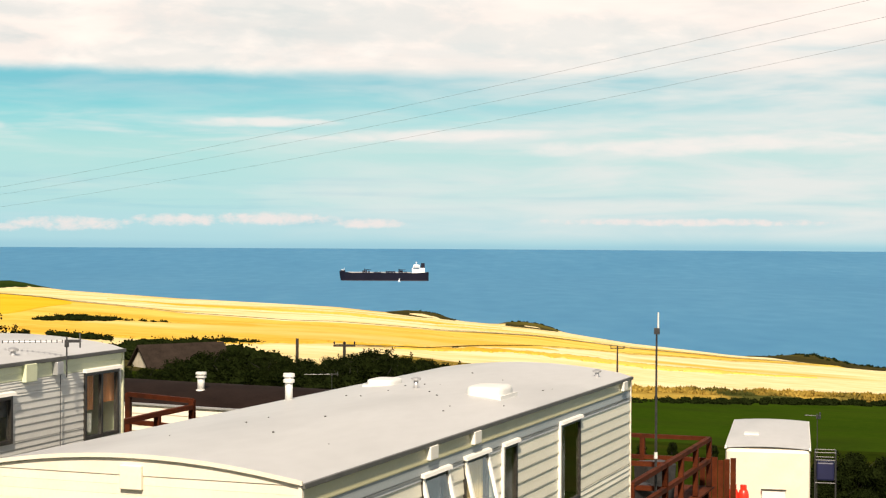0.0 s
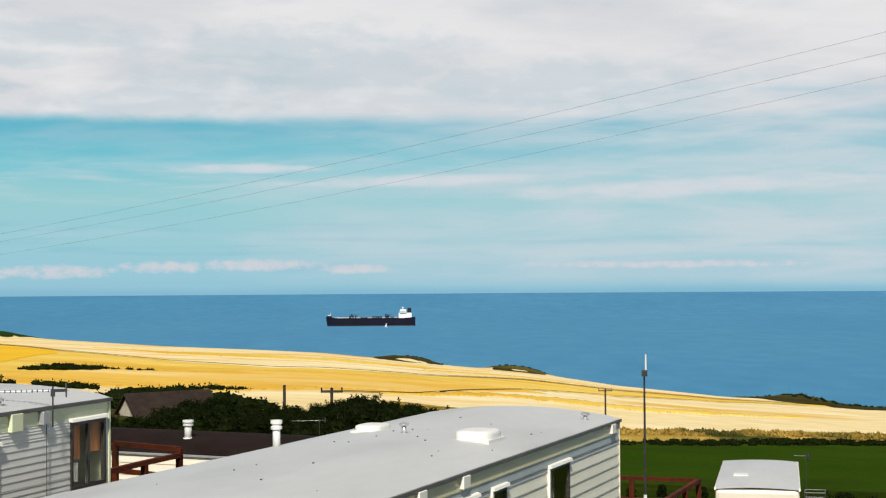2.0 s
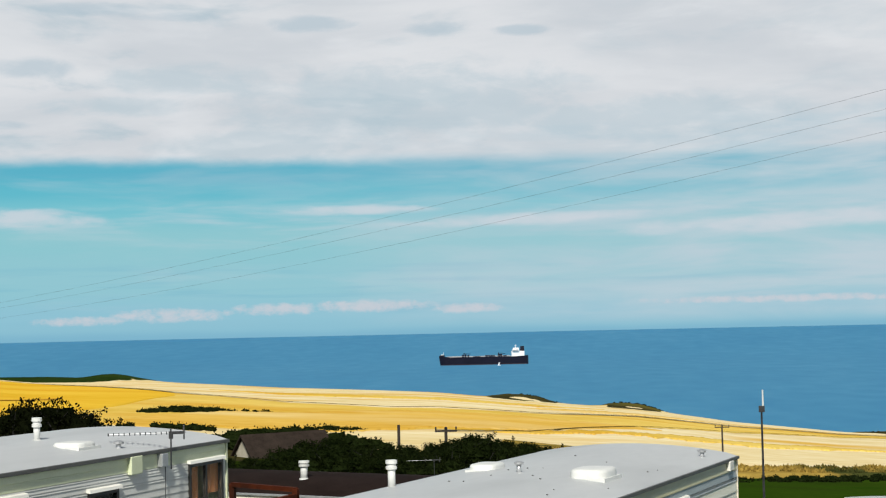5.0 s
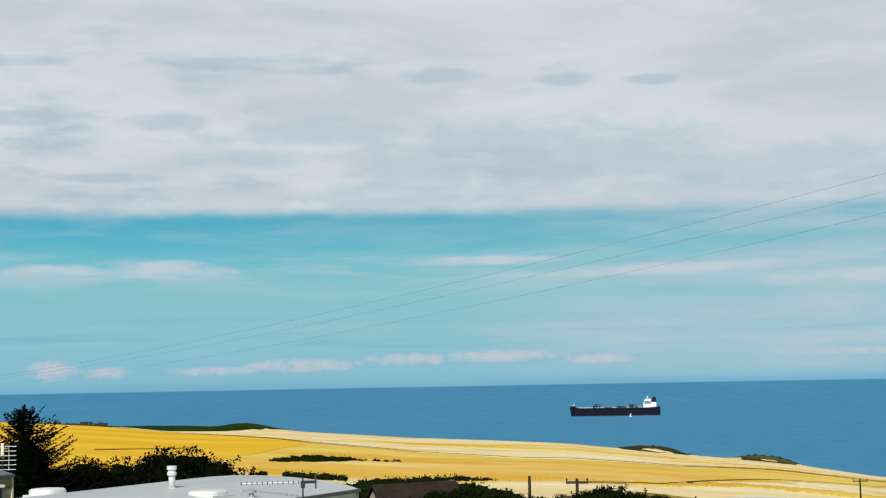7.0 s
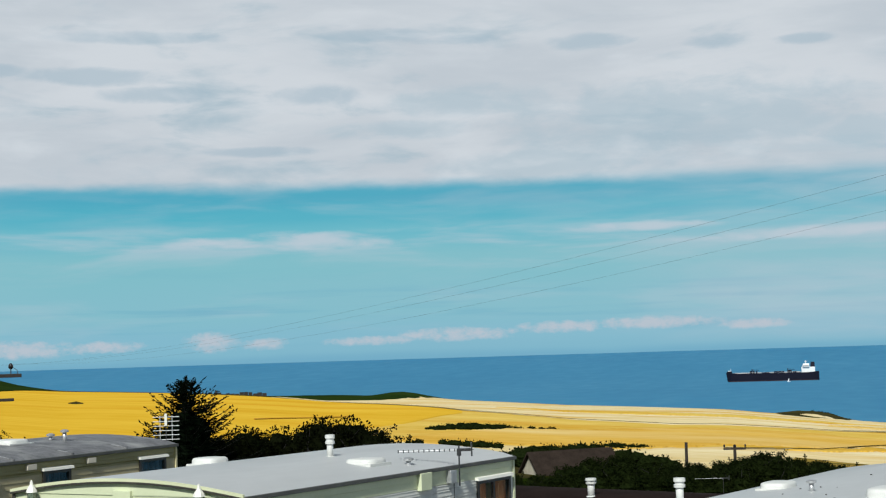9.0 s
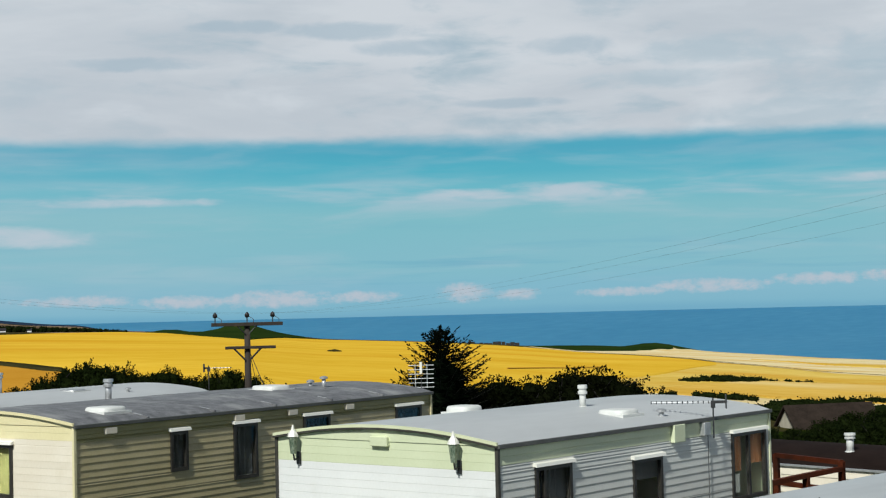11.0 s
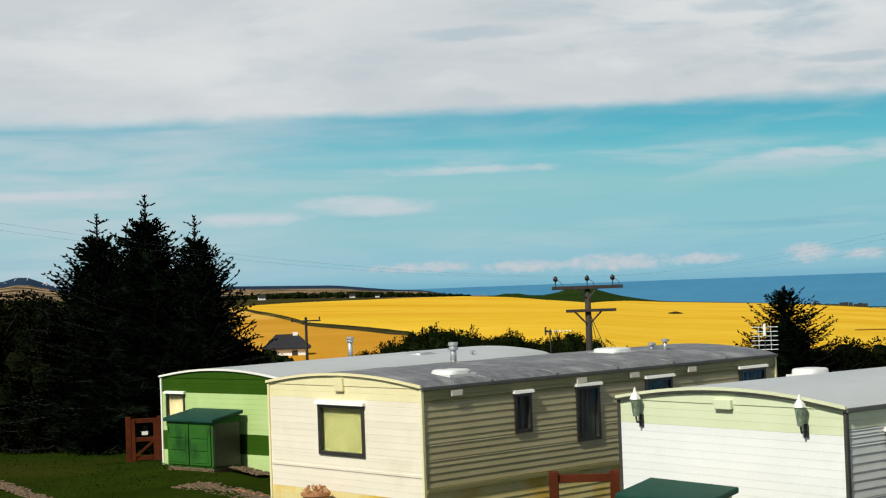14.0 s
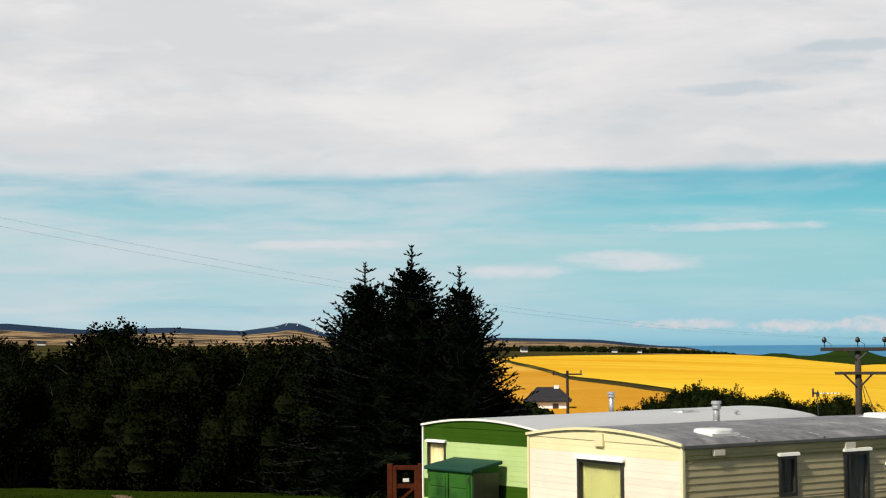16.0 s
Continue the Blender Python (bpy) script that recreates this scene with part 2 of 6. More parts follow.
CLIFF = material("cliff_rock", (0.025, 0.022, 0.02), (0.06, 0.05, 0.04), 0.9, 0.05, fine=0.5, spec=0.0)
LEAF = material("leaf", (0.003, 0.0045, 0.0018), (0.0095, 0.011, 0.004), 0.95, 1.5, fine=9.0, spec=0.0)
LEAF_FAR = material("leaf_far", (0.0035, 0.0065, 0.002), (0.014, 0.020, 0.005), 0.95, 5.0, fine=22.0, spec=0.0)
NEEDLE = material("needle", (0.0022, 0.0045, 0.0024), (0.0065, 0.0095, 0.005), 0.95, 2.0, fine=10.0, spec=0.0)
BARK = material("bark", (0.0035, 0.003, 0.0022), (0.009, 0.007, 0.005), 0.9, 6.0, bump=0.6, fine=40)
CREAM = material("cream_cladding", (0.74, 0.66, 0.525), (0.80, 0.73, 0.605), 0.45, 1.5, fine=25.0, vary=0.03, stain=(0.64, 0.56, 0.41), stain_scale=1.1, stain_at=(0.6, 0.9))
CREAM_TOP = material("pale_yellow_cladding", (0.72, 0.64, 0.36), (0.80, 0.72, 0.44), 0.45, 1.5, fine=25.0, vary=0.03)
SKIRT_YELLOW = material("yellow_skirting", (0.66, 0.53, 0.20), (0.76, 0.65, 0.34), 0.5, 1.5, fine=25.0, vary=0.05, stain=(0.62, 0.40, 0.05), stain_scale=1.5, stain_at=(0.45, 0.62))
WHITE_CLAD = material("white_cladding", (0.73, 0.73, 0.71), (0.79, 0.79, 0.77), 0.4, 1.5, fine=25.0, vary=0.02, stain=(0.66, 0.66, 0.62), stain_scale=1.2, stain_at=(0.6, 0.9))
PALE_GREEN = material("pale_green_band", (0.60, 0.64, 0.42), (0.66, 0.70, 0.48), 0.45, 1.5, fine=25.0, vary=0.02)
# The cream cladding with the shade of the caravan's long side in its colour.
CREAM_CLAD_SHADED = material("cream_cladding_shaded", (0.40, 0.335, 0.175), (0.48, 0.415, 0.235), 0.4, 1.5, fine=25.0, vary=0.03)
TRIM_LIME = material("lime_white_trim", (0.60, 0.62, 0.40), (0.68, 0.70, 0.48), 0.4, 3.0)
CREAM_OLIVE = material("cream_olive_fascia", (0.50, 0.47, 0.27), (0.57, 0.54, 0.33), 0.4, 1.5, fine=25.0)
BAND_GREY = material("grey_blue_band", (0.24, 0.27, 0.27), (0.30, 0.33, 0.33), 0.4, 1.5, fine=25.0)
SAGE_CREAM = material("cream_sage_cladding", (0.70, 0.68, 0.55), (0.78, 0.76, 0.63), 0.4, 1.5, fine=25.0, vary=0.02)
# White cladding darkened to grey: the side wall's shade, put into the colour.
WHITE_CLAD_SHADED = material("white_cladding_shaded", (0.56, 0.56, 0.52), (0.64, 0.64, 0.60), 0.4, 1.5, fine=25.0, vary=0.02)
# Bands of the cream caravan's side, the wall's shade mixed into the olive.
OLIVE_BAND_SHADED = material("olive_band_shaded", (0.25, 0.225, 0.085), (0.31, 0.28, 0.115), 0.5, 1.5, fine=25.0, vary=0.03)
MINT = material("mint_cladding", (0.39, 0.52, 0.19), (0.46, 0.59, 0.25), 0.55, 1.5, fine=25.0, vary=0.04, spec=0.3)
MINT_DARK = material("dark_green_band", (0.022, 0.062, 0.002), (0.032, 0.080, 0.003), 0.8, 1.5, fine=25.0, vary=0.03, spec=0.1)
TRIM = material("white_trim", (0.78, 0.76, 0.68), (0.84, 0.82, 0.75), 0.35, 3.0)
TRIM_DARK = material("dark_trim", (0.03, 0.028, 0.022), (0.06, 0.055, 0.045), 0.5, 3.0)
ROOF_PALE = material("pale_roof_sheet", (0.42, 0.43, 0.43), (0.48, 0.49, 0.49), 0.42, 0.7, fine=6.0, bump=0.05, stain=(0.35, 0.36, 0.36), stain_scale=0.5, stretch=(0.35, 1, 1))
ROOF_GREY = material("weathered_roof_sheet", (0.06, 0.06, 0.063), (0.21, 0.21, 0.215), 0.5, 9.0, fine=40.0, bump=0.15, stain=(0.28, 0.28, 0.275), stain_scale=2.5, stain_at=(0.52, 0.72), stretch=(1, 0.6, 1))
ROOF_BROWN = material("brown_felt_roof", (0.011, 0.007, 0.006), (0.020, 0.013, 0.011), 0.95, 1.5, fine=14.0, spec=0.05)
DOME = material("acrylic_dome", (0.60, 0.60, 0.57), (0.70, 0.70, 0.67), 0.4, 4.0)
STEEL = material("galvanised_steel", (0.45, 0.46, 0.47), (0.62, 0.62, 0.62), 0.4, 8.0, metal=0.6)
DARKMETAL = material("dark_metal", (0.03, 0.03, 0.032), (0.07, 0.07, 0.07), 0.45, 8.0, metal=0.5)
FRAME = material("dark_window_frame", (0.018, 0.016, 0.014), (0.04, 0.036, 0.03), 0.4, 6.0)
GLASS = material("dark_glass", (0.012, 0.014, 0.016), (0.022, 0.025, 0.028), 0.06, 1.0, spec=0.6)
BLIND = material("olive_blind", (0.24, 0.23, 0.075), (0.28, 0.27, 0.10), 0.7, 3.0, fine=30.0)
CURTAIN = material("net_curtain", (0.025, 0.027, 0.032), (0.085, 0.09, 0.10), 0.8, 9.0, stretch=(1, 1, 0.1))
CURTAIN_RUST = material("rust_curtain", (0.42, 0.15, 0.05), (0.60, 0.25, 0.09), 0.8, 9.0, stretch=(1, 1, 0.1))
CURTAIN_TAN = material("tan_curtain", (0.42, 0.33, 0.16), (0.58, 0.48, 0.27), 0.8, 9.0, stretch=(1, 1, 0.1))
WOOD_RED = material("red_brown_stained_wood", (0.052, 0.010, 0.003), (0.098, 0.023, 0.007), 0.75, 5.0, fine=40.0, vary=0.15, bump=0.15, spec=0.1, stain=(0.03, 0.009, 0.004), stain_scale=1.5)
WOOD_GREY = material("weathered_pole_wood", (0.018, 0.013, 0.010), (0.042, 0.031, 0.022), 0.85, 5.0, fine=30.0, stretch=(1, 1, 0.1))
PLASTIC_TAN = material("tan_plastic", (0.48, 0.40, 0.22), (0.55, 0.47, 0.27), 0.5, 4.0)
PLASTIC_GREEN = material("dark_green_plastic", (0.006, 0.040, 0.028), (0.011, 0.055, 0.038), 0.6, 4.0, spec=0.25, stain=(0.02, 0.05, 0.03), stain_scale=2.0)
SHED_GREEN = material("green_painted_steel", (0.020, 0.088, 0.010), (0.033, 0.122, 0.016), 0.7, 3.0, spec=0.15, stain=(0.012, 0.05, 0.008), stain_scale=1.6)
TERRACOTTA = material("terracotta", (0.36, 0.15, 0.06), (0.46, 0.21, 0.09), 0.75, 8.0)
RED_PAINT = material("red_paint", (0.62, 0.025, 0.012), (0.72, 0.04, 0.02), 0.35, 4.0)
BLUE_PAINT = material("blue_paint", (0.005, 0.007, 0.036), (0.009, 0.012, 0.055), 0.5, 4.0)
GRAVEL = material("gravel", (0.07, 0.045, 0.022), (0.18, 0.12, 0.065), 0.9, 12.0, fine=60, bump=0.8)
HULL = material("ship_hull", (0.0035, 0.0035, 0.011), (0.0075, 0.007, 0.018), 0.6, 0.05, fine=0.5, spec=0.2)
SHIP_WHITE = material("ship_white", (0.74, 0.74, 0.74), (0.82, 0.82, 0.82), 0.4, 0.1)
RENDER_WHITE = material("white_render", (0.76, 0.75, 0.72), (0.84, 0.83, 0.80), 0.8, 1.0, fine=20)
HOUSE_ROOF = material("brown_tiles", (0.018, 0.013, 0.010), (0.036, 0.026, 0.020), 0.9, 1.5, fine=9.0, spec=0.1)
GUTTER_DARK = material("dark_grey_gutter", (0.06, 0.06, 0.055), (0.11, 0.11, 0.10), 0.5, 3.0)
SLATE = material("slate", (0.016, 0.015, 0.018), (0.032, 0.030, 0.034), 0.7, 2.0, fine=20, spec=0.2)
STONE = material("pale_stone", (0.32, 0.29, 0.22), (0.46, 0.42, 0.33), 0.85, 1.5, fine=12.0)
CABLE = material("cable", (0.04, 0.042, 0.045), (0.07, 0.07, 0.072), 0.6, 5.0)
PORCELAIN = material("insulator", (0.015, 0.012, 0.012), (0.03, 0.025, 0.022), 0.25, 5.0)
FLOWER = material("dried_flower", (0.40, 0.20, 0.08), (0.60, 0.38, 0.18), 0.8, 20.0)

SEA = bpy.data.materials.new("sea_water")
SEA.use_nodes = True
sn_, sl_ = SEA.node_tree.nodes, SEA.node_tree.links
sp = sn_["Principled BSDF"]
stc = sn_.new("ShaderNodeTexCoord")
smap = sn_.new("ShaderNodeMapping")
smap.inputs["Scale"].default_value = (1, 0.35, 1)
sl_.new(stc.outputs["Object"], smap.inputs[0])
waves = []
for scale_, detail_ in ((0.0035, 4), (0.03, 8)):
    snoise = sn_.new("ShaderNodeTexNoise")
    snoise.inputs["Scale"].default_value, snoise.inputs["Detail"].default_value = scale_, detail_
    sl_.new(smap.outputs[0], snoise.inputs["Vector"])
    waves.append(snoise)
smix = sn_.new("ShaderNodeMix")
smix.inputs[0].default_value = 0.62
sl_.new(waves[0].outputs["Fac"], smix.inputs[2])
sl_.new(waves[1].outputs["Fac"], smix.inputs[3])
sramp = ramp_into(sn_, [(0.34, (0.040, 0.180, 0.328)), (0.52, (0.050, 0.202, 0.350)), (0.68, (0.068, 0.226, 0.374))], "LINEAR")
sl_.new(smix.outputs[0], sramp.inputs[0])
sl_.new(sramp.outputs[0], sp.inputs["Base Color"])
sp.inputs["Roughness"].default_value, sp.inputs["Specular IOR Level"].default_value = 0.75, 0.15


# ---- mesh helpers ----
class Build:
    """Collects vertices and faces, then becomes one mesh object."""

    def __init__(self):
        self.v, self.f = [], []

    def add(self, verts, faces):
        k = len(self.v)
        self.v += [tuple(p) for p in verts]
        self.f += [tuple(i + k for i in q) for q in faces]
        return self

    def hexa(self, a, b):
        """A solid between two quads a and b of four points each."""
        return self.add(list(a) + list(b), [(0, 3, 2, 1), (4, 5, 6, 7), (0, 1, 5, 4), (1, 2, 6, 5), (2, 3, 7, 6), (3, 0, 4, 7)])

    def box(self, x0, y0, z0, x1, y1, z1):
        return self.hexa([(x0, y0, z0), (x1, y0, z0), (x1, y1, z0), (x0, y1, z0)], [(x0, y0, z1), (x1, y0, z1), (x1, y1, z1), (x0, y1, z1)])

    def tube(self, rings, n=10, caps=True):
        """A round solid along z: rings of (x, y, z, radius)."""
        v, f = [], []
        for x, y, z, r in rings:
            v += [(x + r * math.cos(2 * math.pi * i / n), y + r * math.sin(2 * math.pi * i / n), z) for i in range(n)]
        for k in range(len(rings) - 1):
            f += [(k * n + i, k * n + (i + 1) % n, (k + 1) * n + (i + 1) % n, (k + 1) * n + i) for i in range(n)]
        if caps:
            f += [tuple(reversed(range(n))), tuple(range((len(rings) - 1) * n, len(rings) * n))]
        return self.add(v, f)

    def rod(self, a, b, r0, r1=None, n=6):
        """A round bar from a to b."""
        a, b = Vector(a), Vector(b)
        q = (b - a).to_track_quat("Z", "Y").to_matrix()
        r1 = r0 if r1 is None else r1
        v = []
        for p, r in ((a, r0), (b, r1)):
            v += [p + q @ Vector((r * math.cos(2 * math.pi * i / n), r * math.sin(2 * math.pi * i / n), 0)) for i in range(n)]
        f = [(i, (i + 1) % n, n + (i + 1) % n, n + i) for i in range(n)] + [tuple(reversed(range(n))), tuple(range(n, 2 * n))]
        return self.add(v, f)

    def mesh(self, name, mat, smooth=False, bevel=0.0, fix=True):
        me = bpy.data.meshes.new(name)
        me.from_pydata(self.v, [], self.f)
        if fix or bevel:
            bm = bmesh.new()
            bm.from_mesh(me)
            if bevel:
                bmesh.ops.bevel(bm, geom=bm.edges[:], offset=bevel, segments=2, affect="EDGES", profile=0.5, clamp_overlap=True)
            bmesh.ops.recalc_face_normals(bm, faces=bm.faces[:])
            bm.to_mesh(me)
            bm.free()
        me.materials.append(mat)
        if smooth:
            me.shade_smooth()
        return me


def part(name, build, mat, parent, label="", smooth=False, bevel=0.0, m=None):
    me = build if isinstance(build, bpy.types.Mesh) else build.mesh(name, mat, smooth, bevel)
    ob = new(name, me)
    ob.parent = parent
    if m is not None:
        ob.matrix_local = m
    if label:
        tagged(ob, label)
    return ob


def thing(name, label, category, m, group="", build=None, mat=None, kind="", smooth=False, bevel=0.0):
    ob = new(name, build.mesh(name, mat, smooth, bevel) if build else None)
    ob.matrix_world = m
    return tagged(ob, label, category, group, kind)


def ground_z(x, y):
    r = math.hypot(x, y)
    return EYE.z - depth(math.degrees(math.atan2(-x, y)), r)


def at(az, r, lift=0.0):
    p = heading(az) * r
    return Vector((p.x, p.y, ground_z(p.x, p.y) + lift))


# ---- the land: bearing, drop below the eye at 20, 40 and 70 m, then distance and drop of the coast or skyline ----
LAND_EAST = [(-60, 5.0, 8.0, 10, 600, 50), (-15, 5.2, 8.0, 9.8, 750, 56.5), (-10, 5.1, 8.0, 10, 850, 58.7), (-6.5, 5.0, 7.6, 10, 900, 56.5),
             (-3, 4.7, 6.7, 10, 960, 51.5), (0, 4.6, 6.5, 10, 1000, 49), (4, 4.5, 6.5, 10, 1080, 44.5), (9.5, 4.3, 6.4, 10, 1150, 41.5)]
LAND_WEST = [(14, 4.1, 6.2, 9.6, 1250, 38), (18, 3.9, 5.8, 8.8, 1350, 38), (22, 3.7, 5.2, 8, 1500, 34), (27, 3.6, 4.7, 7.4, 1700, 31),
             (30, 3.55, 4.5, 7, 1850, 25), (34, 3.5, 4.2, 8, 2100, 20), (42, 3.5, 3.9, 9, 2300, 10), (50, 3.45, 3.8, 6, 2400, 4), (60, 3.4, 3.7, 4.3, 2400, 0), (100, 3, 3, 3, 2400, 0)]
LAND = np.array(LAND_EAST + LAND_WEST, float)
SKYLINE = np.array([(30, -1.4), (33.5, -0.9), (34.2, -0.60), (35.4, -0.32), (36.6, -0.25), (38.6, -0.03), (42, 0.06), (45, 0.12), (48.3, 0.27), (48.9, 0.50),
                    (49.4, 0.69), (50.0, 0.52), (51.2, 0.36), (53.7, 0.50), (56.5, 0.42), (59.3, 0.67), (63, 0.5), (100, 0.5)])
MOUNDS = [(17.6, 1290, 1.8, 60, 3.2), (43.8, 32.3, 2.6, 3.6, 0.26), (15.3, 1210, 1.1, 60, 5.5), (29.9, 1790, 0.9, 120, 11.0), (28.6, 1790, 1.2, 120, 3.0), (32.3, 1850, 0.5, 100, 3.0), (1.2, 985, 0.75, 25, 3.0), (0.4, 985, 0.5, 25, 1.6), (-3.1, 940, 0.75, 22, 2.6), (-2.3, 945, 0.5, 22, 1.4), (-12.8, 790, 1.3, 40, 3.0)]
SEA_DROP = 73.3


def depth(az, r):
    """How far the ground lies below the eye at a bearing and a distance."""
    row = [np.interp(az, LAND[:, 0], LAND[:, k]) for k in range(1, 6)]
    d = np.interp(r, [0, 9, 20, 40, 70, row[3]], [1.65, 2.5, row[0], row[1], row[2], row[4]])
    for a, c, wa, wr, h in MOUNDS:
        d -= h * math.exp(-((az - a) / wa) ** 2 - ((r - c) / wr) ** 2)
    if r > row[3]:
        if az < 33.4:
            d += (r - row[3]) * 1.2
        else:
            crest = -4300 * math.tan(radians(np.interp(az, SKYLINE[:, 0], SKYLINE[:, 1])))
            k = min((r - row[3]) / (4300 - row[3]), 1.0)
            d += (crest - row[4]) * k
            if r > 4300:
                d += (r - 4300) * 0.3
        if az < 33.4:
            d = min(d, SEA_DROP + 6)
    return float(d)


def coast(az):
    return float(np.interp(az, LAND[:, 0], LAND[:, 4]))


def sheet(name, bearings, rings, lift, mat, label, category, smooth=True, tuck=False):
    """A strip of land: bearings by distances; rings(az) gives the distances."""
    b = Build()
    n = None
    for az in bearings:
        rs = rings(az)
        n = len(rs)
        u = heading(az)
        for j, r in enumerate(rs):
            up = -0.15 if tuck and (j in (0, n - 1) or az in (bearings[0], bearings[-1])) else lift * min(1.0, r / 300.0 + 0.02)
            b.v.append((u.x * r, u.y * r, EYE.z - depth(az, r) + up))
    m = len(bearings)
    b.f = [(i * n + j, i * n + j + 1, (i + 1) * n + j + 1, (i + 1) * n + j) for i in range(m - 1) for j in range(n - 1)]
    ob = new(name, b.mesh(name, mat, smooth))
    if ob.data.polygons and ob.data.polygons[0].normal.z < 0:
        ob.data.flip_normals()
    return tagged(ob, label, category, kind="structure")


def ground_rings(az):
    c = coast(az)
    rs = [0.005] + list(np.geomspace(1.0, 70, 26)) + list(np.linspace(76, c, 60))
    return rs + [c + 6, c + 20, c + 60] + list(np.linspace(c + 160, 4300, 14)) + [4420, 4800]


fine = list(np.arange(-20, 66.01, 0.4))
full = sorted(set([-60] + list(range(-55, -20, 5)) + fine + list(range(67, 101, 3))))
ground = sheet("ground", full, ground_rings, 0.0, GRASS, "grassy caravan park ground sloping towards farmland and sea", "ground")
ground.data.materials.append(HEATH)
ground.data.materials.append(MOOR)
ground.data.materials.append(HILL_HAZE)
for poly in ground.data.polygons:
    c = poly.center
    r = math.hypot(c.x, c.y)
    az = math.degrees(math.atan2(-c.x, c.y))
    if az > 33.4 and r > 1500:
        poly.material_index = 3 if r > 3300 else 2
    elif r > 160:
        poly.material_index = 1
back_land = Build()
back_rings = [-0.04, 1, 2, 4, 9, 14, 20, 30, 40, 55, 70, 150, 300, 600, 1200, 2400, 4800]
for k in range(42):
    t = k / 41
    u, away = heading(99.9 + 200.2 * t), min(1.0, 2.0 * math.sin(math.pi * t))
    for r in back_rings:
        edge = depth(100, r) * (1 - t) + depth(-60, r) * t
        rise = float(np.interp(r, [0, 9, 40, 400, 4800], [1.65, 2.2, 2.4, 2.0, -20]))
        back_land.v.append((u.x * r, u.y * r, EYE.z - edge * (1 - away) - rise * away))
m_ = len(back_rings)
back_land.f = [(i * m_ + j, i * m_ + j + 1, (i + 1) * m_ + j + 1, (i + 1) * m_ + j) for i in range(41) for j in range(m_ - 1)]
tagged(new("ground_behind", back_land.mesh("ground_behind", GRASS, True)), "grass rising gently behind the bank", "ground", kind="structure")

# sea: level out past the ship, then carried up to the true dip of the horizon
sea = Build()
bear = list(np.arange(-62, 48, 2.0))
dist = [420, 700, 1100, 1600, 2200, 3000, 3300, 3700, 4200, 4600, 4900]
drop = [SEA_DROP] * 6 + [72.0, 62.0, 46.0, 33.0, 4900 * 0.0047]
for a in bear:
    u = heading(a)
    sea.v += [(u.x * r, u.y * r, EYE.z - d) for r, d in zip(dist, drop)]
sea.f = [(i * 11 + j, i * 11 + j + 1, (i + 1) * 11 + j + 1, (i + 1) * 11 + j) for i in range(len(bear) - 1) for j in range(10)]
tagged(new("sea", sea.mesh("sea", SEA, True)), "calm blue sea reaching the horizon", "sea", kind="structure")


def field(name, mat, label, near, far, lift=0.35, step=0.4, rows=14, category="field", fray=0.0):
    """A field between two lines of (bearing, distance); fray: how ragged its edges are."""
    n, f = np.array(near, float), np.array(far, float)
    lo, hi = max(n[:, 0].min(), f[:, 0].min()), min(n[:, 0].max(), f[:, 0].max())
    azs = list(np.linspace(lo, hi, max(3, int((hi - lo) / step))))
    n, f = n[n[:, 0].argsort()], f[f[:, 0].argsort()]
    edge_rng = np.random.default_rng(len(label))
    if fray:
        azs = list(np.linspace(lo, hi, int((hi - lo) / 0.06)))
    wob = [np.interp(azs, np.linspace(lo, hi, 12 * q), edge_rng.normal(size=12 * q)) for q in (1, 1, 5, 5, 16, 16)]
    k_near, k_far = wob[0] * 0.5 + wob[2] * 0.3 + wob[4] * 0.2, wob[1] * 0.5 + wob[3] * 0.3 + wob[5] * 0.2

    def rings(a):
        u = min(a - lo, hi - a) / (hi - lo)
        k = fray * min(1.0, 6 * u)
        rs = list(np.linspace(np.interp(a, n[:, 0], n[:, 1]) * (1 + k * np.interp(a, azs, k_near)), np.interp(a, f[:, 0], f[:, 1]) * (1 + k * np.interp(a, azs, k_far)), rows))
        return rs[:1] + [rs[0] * 0.98 + rs[-1] * 0.02] + rs[1:-1] + [rs[0] * 0.02 + rs[-1] * 0.98] + rs[-1:] if rows > 3 else rs
    return sheet(name, azs, rings, lift, mat, label, category, tuck=rows > 3)


shore = [(a, coast(a) - 4) for a in (-24, -15, -10, -6.5, -3, 0, 4, 9.5, 14, 18, 22, 27, 30, 33.3)]
track_line = [(-14, 700), (-9, 650), (-3.7, 560), (0.5, 470), (5.65, 425), (9.2, 478), (13.2, 609), (17.2, 913), (20, 1250)]
field("wheat_field", WHEAT_PALE, "pale ripe wheat field running down to the cliffs", track_line, shore, 0.5)
field("wheat_field_lower", WHEAT, "golden wheat field below the farm track", [(-14, 190), (-6.5, 161), (-0.3, 190), (5.7, 212), (9.8, 215), (20, 215)], track_line, 0.5)
field("pale_stubble_field", WHEAT_PALE, "pale cut stubble strip along the pasture", [(-24, 200), (-15, 192), (-6.5, 161), (-0.3, 172), (5.7, 172), (16, 190)], [(-24, 600), (-13, 600), (-6, 417), (0.7, 255), (5.7, 228), (16, 228)], 0.58, fray=0.03)
field("stubble_field_ochre", GOLD, "ochre stubble field with pale streaks", [(-4, 330), (0.7, 268), (5.7, 235), (14.5, 225), (16, 230)], [(-4, 332), (0.7, 408), (5.7, 373), (11.6, 328), (14.5, 262), (16, 232)], 0.66, fray=0.03)
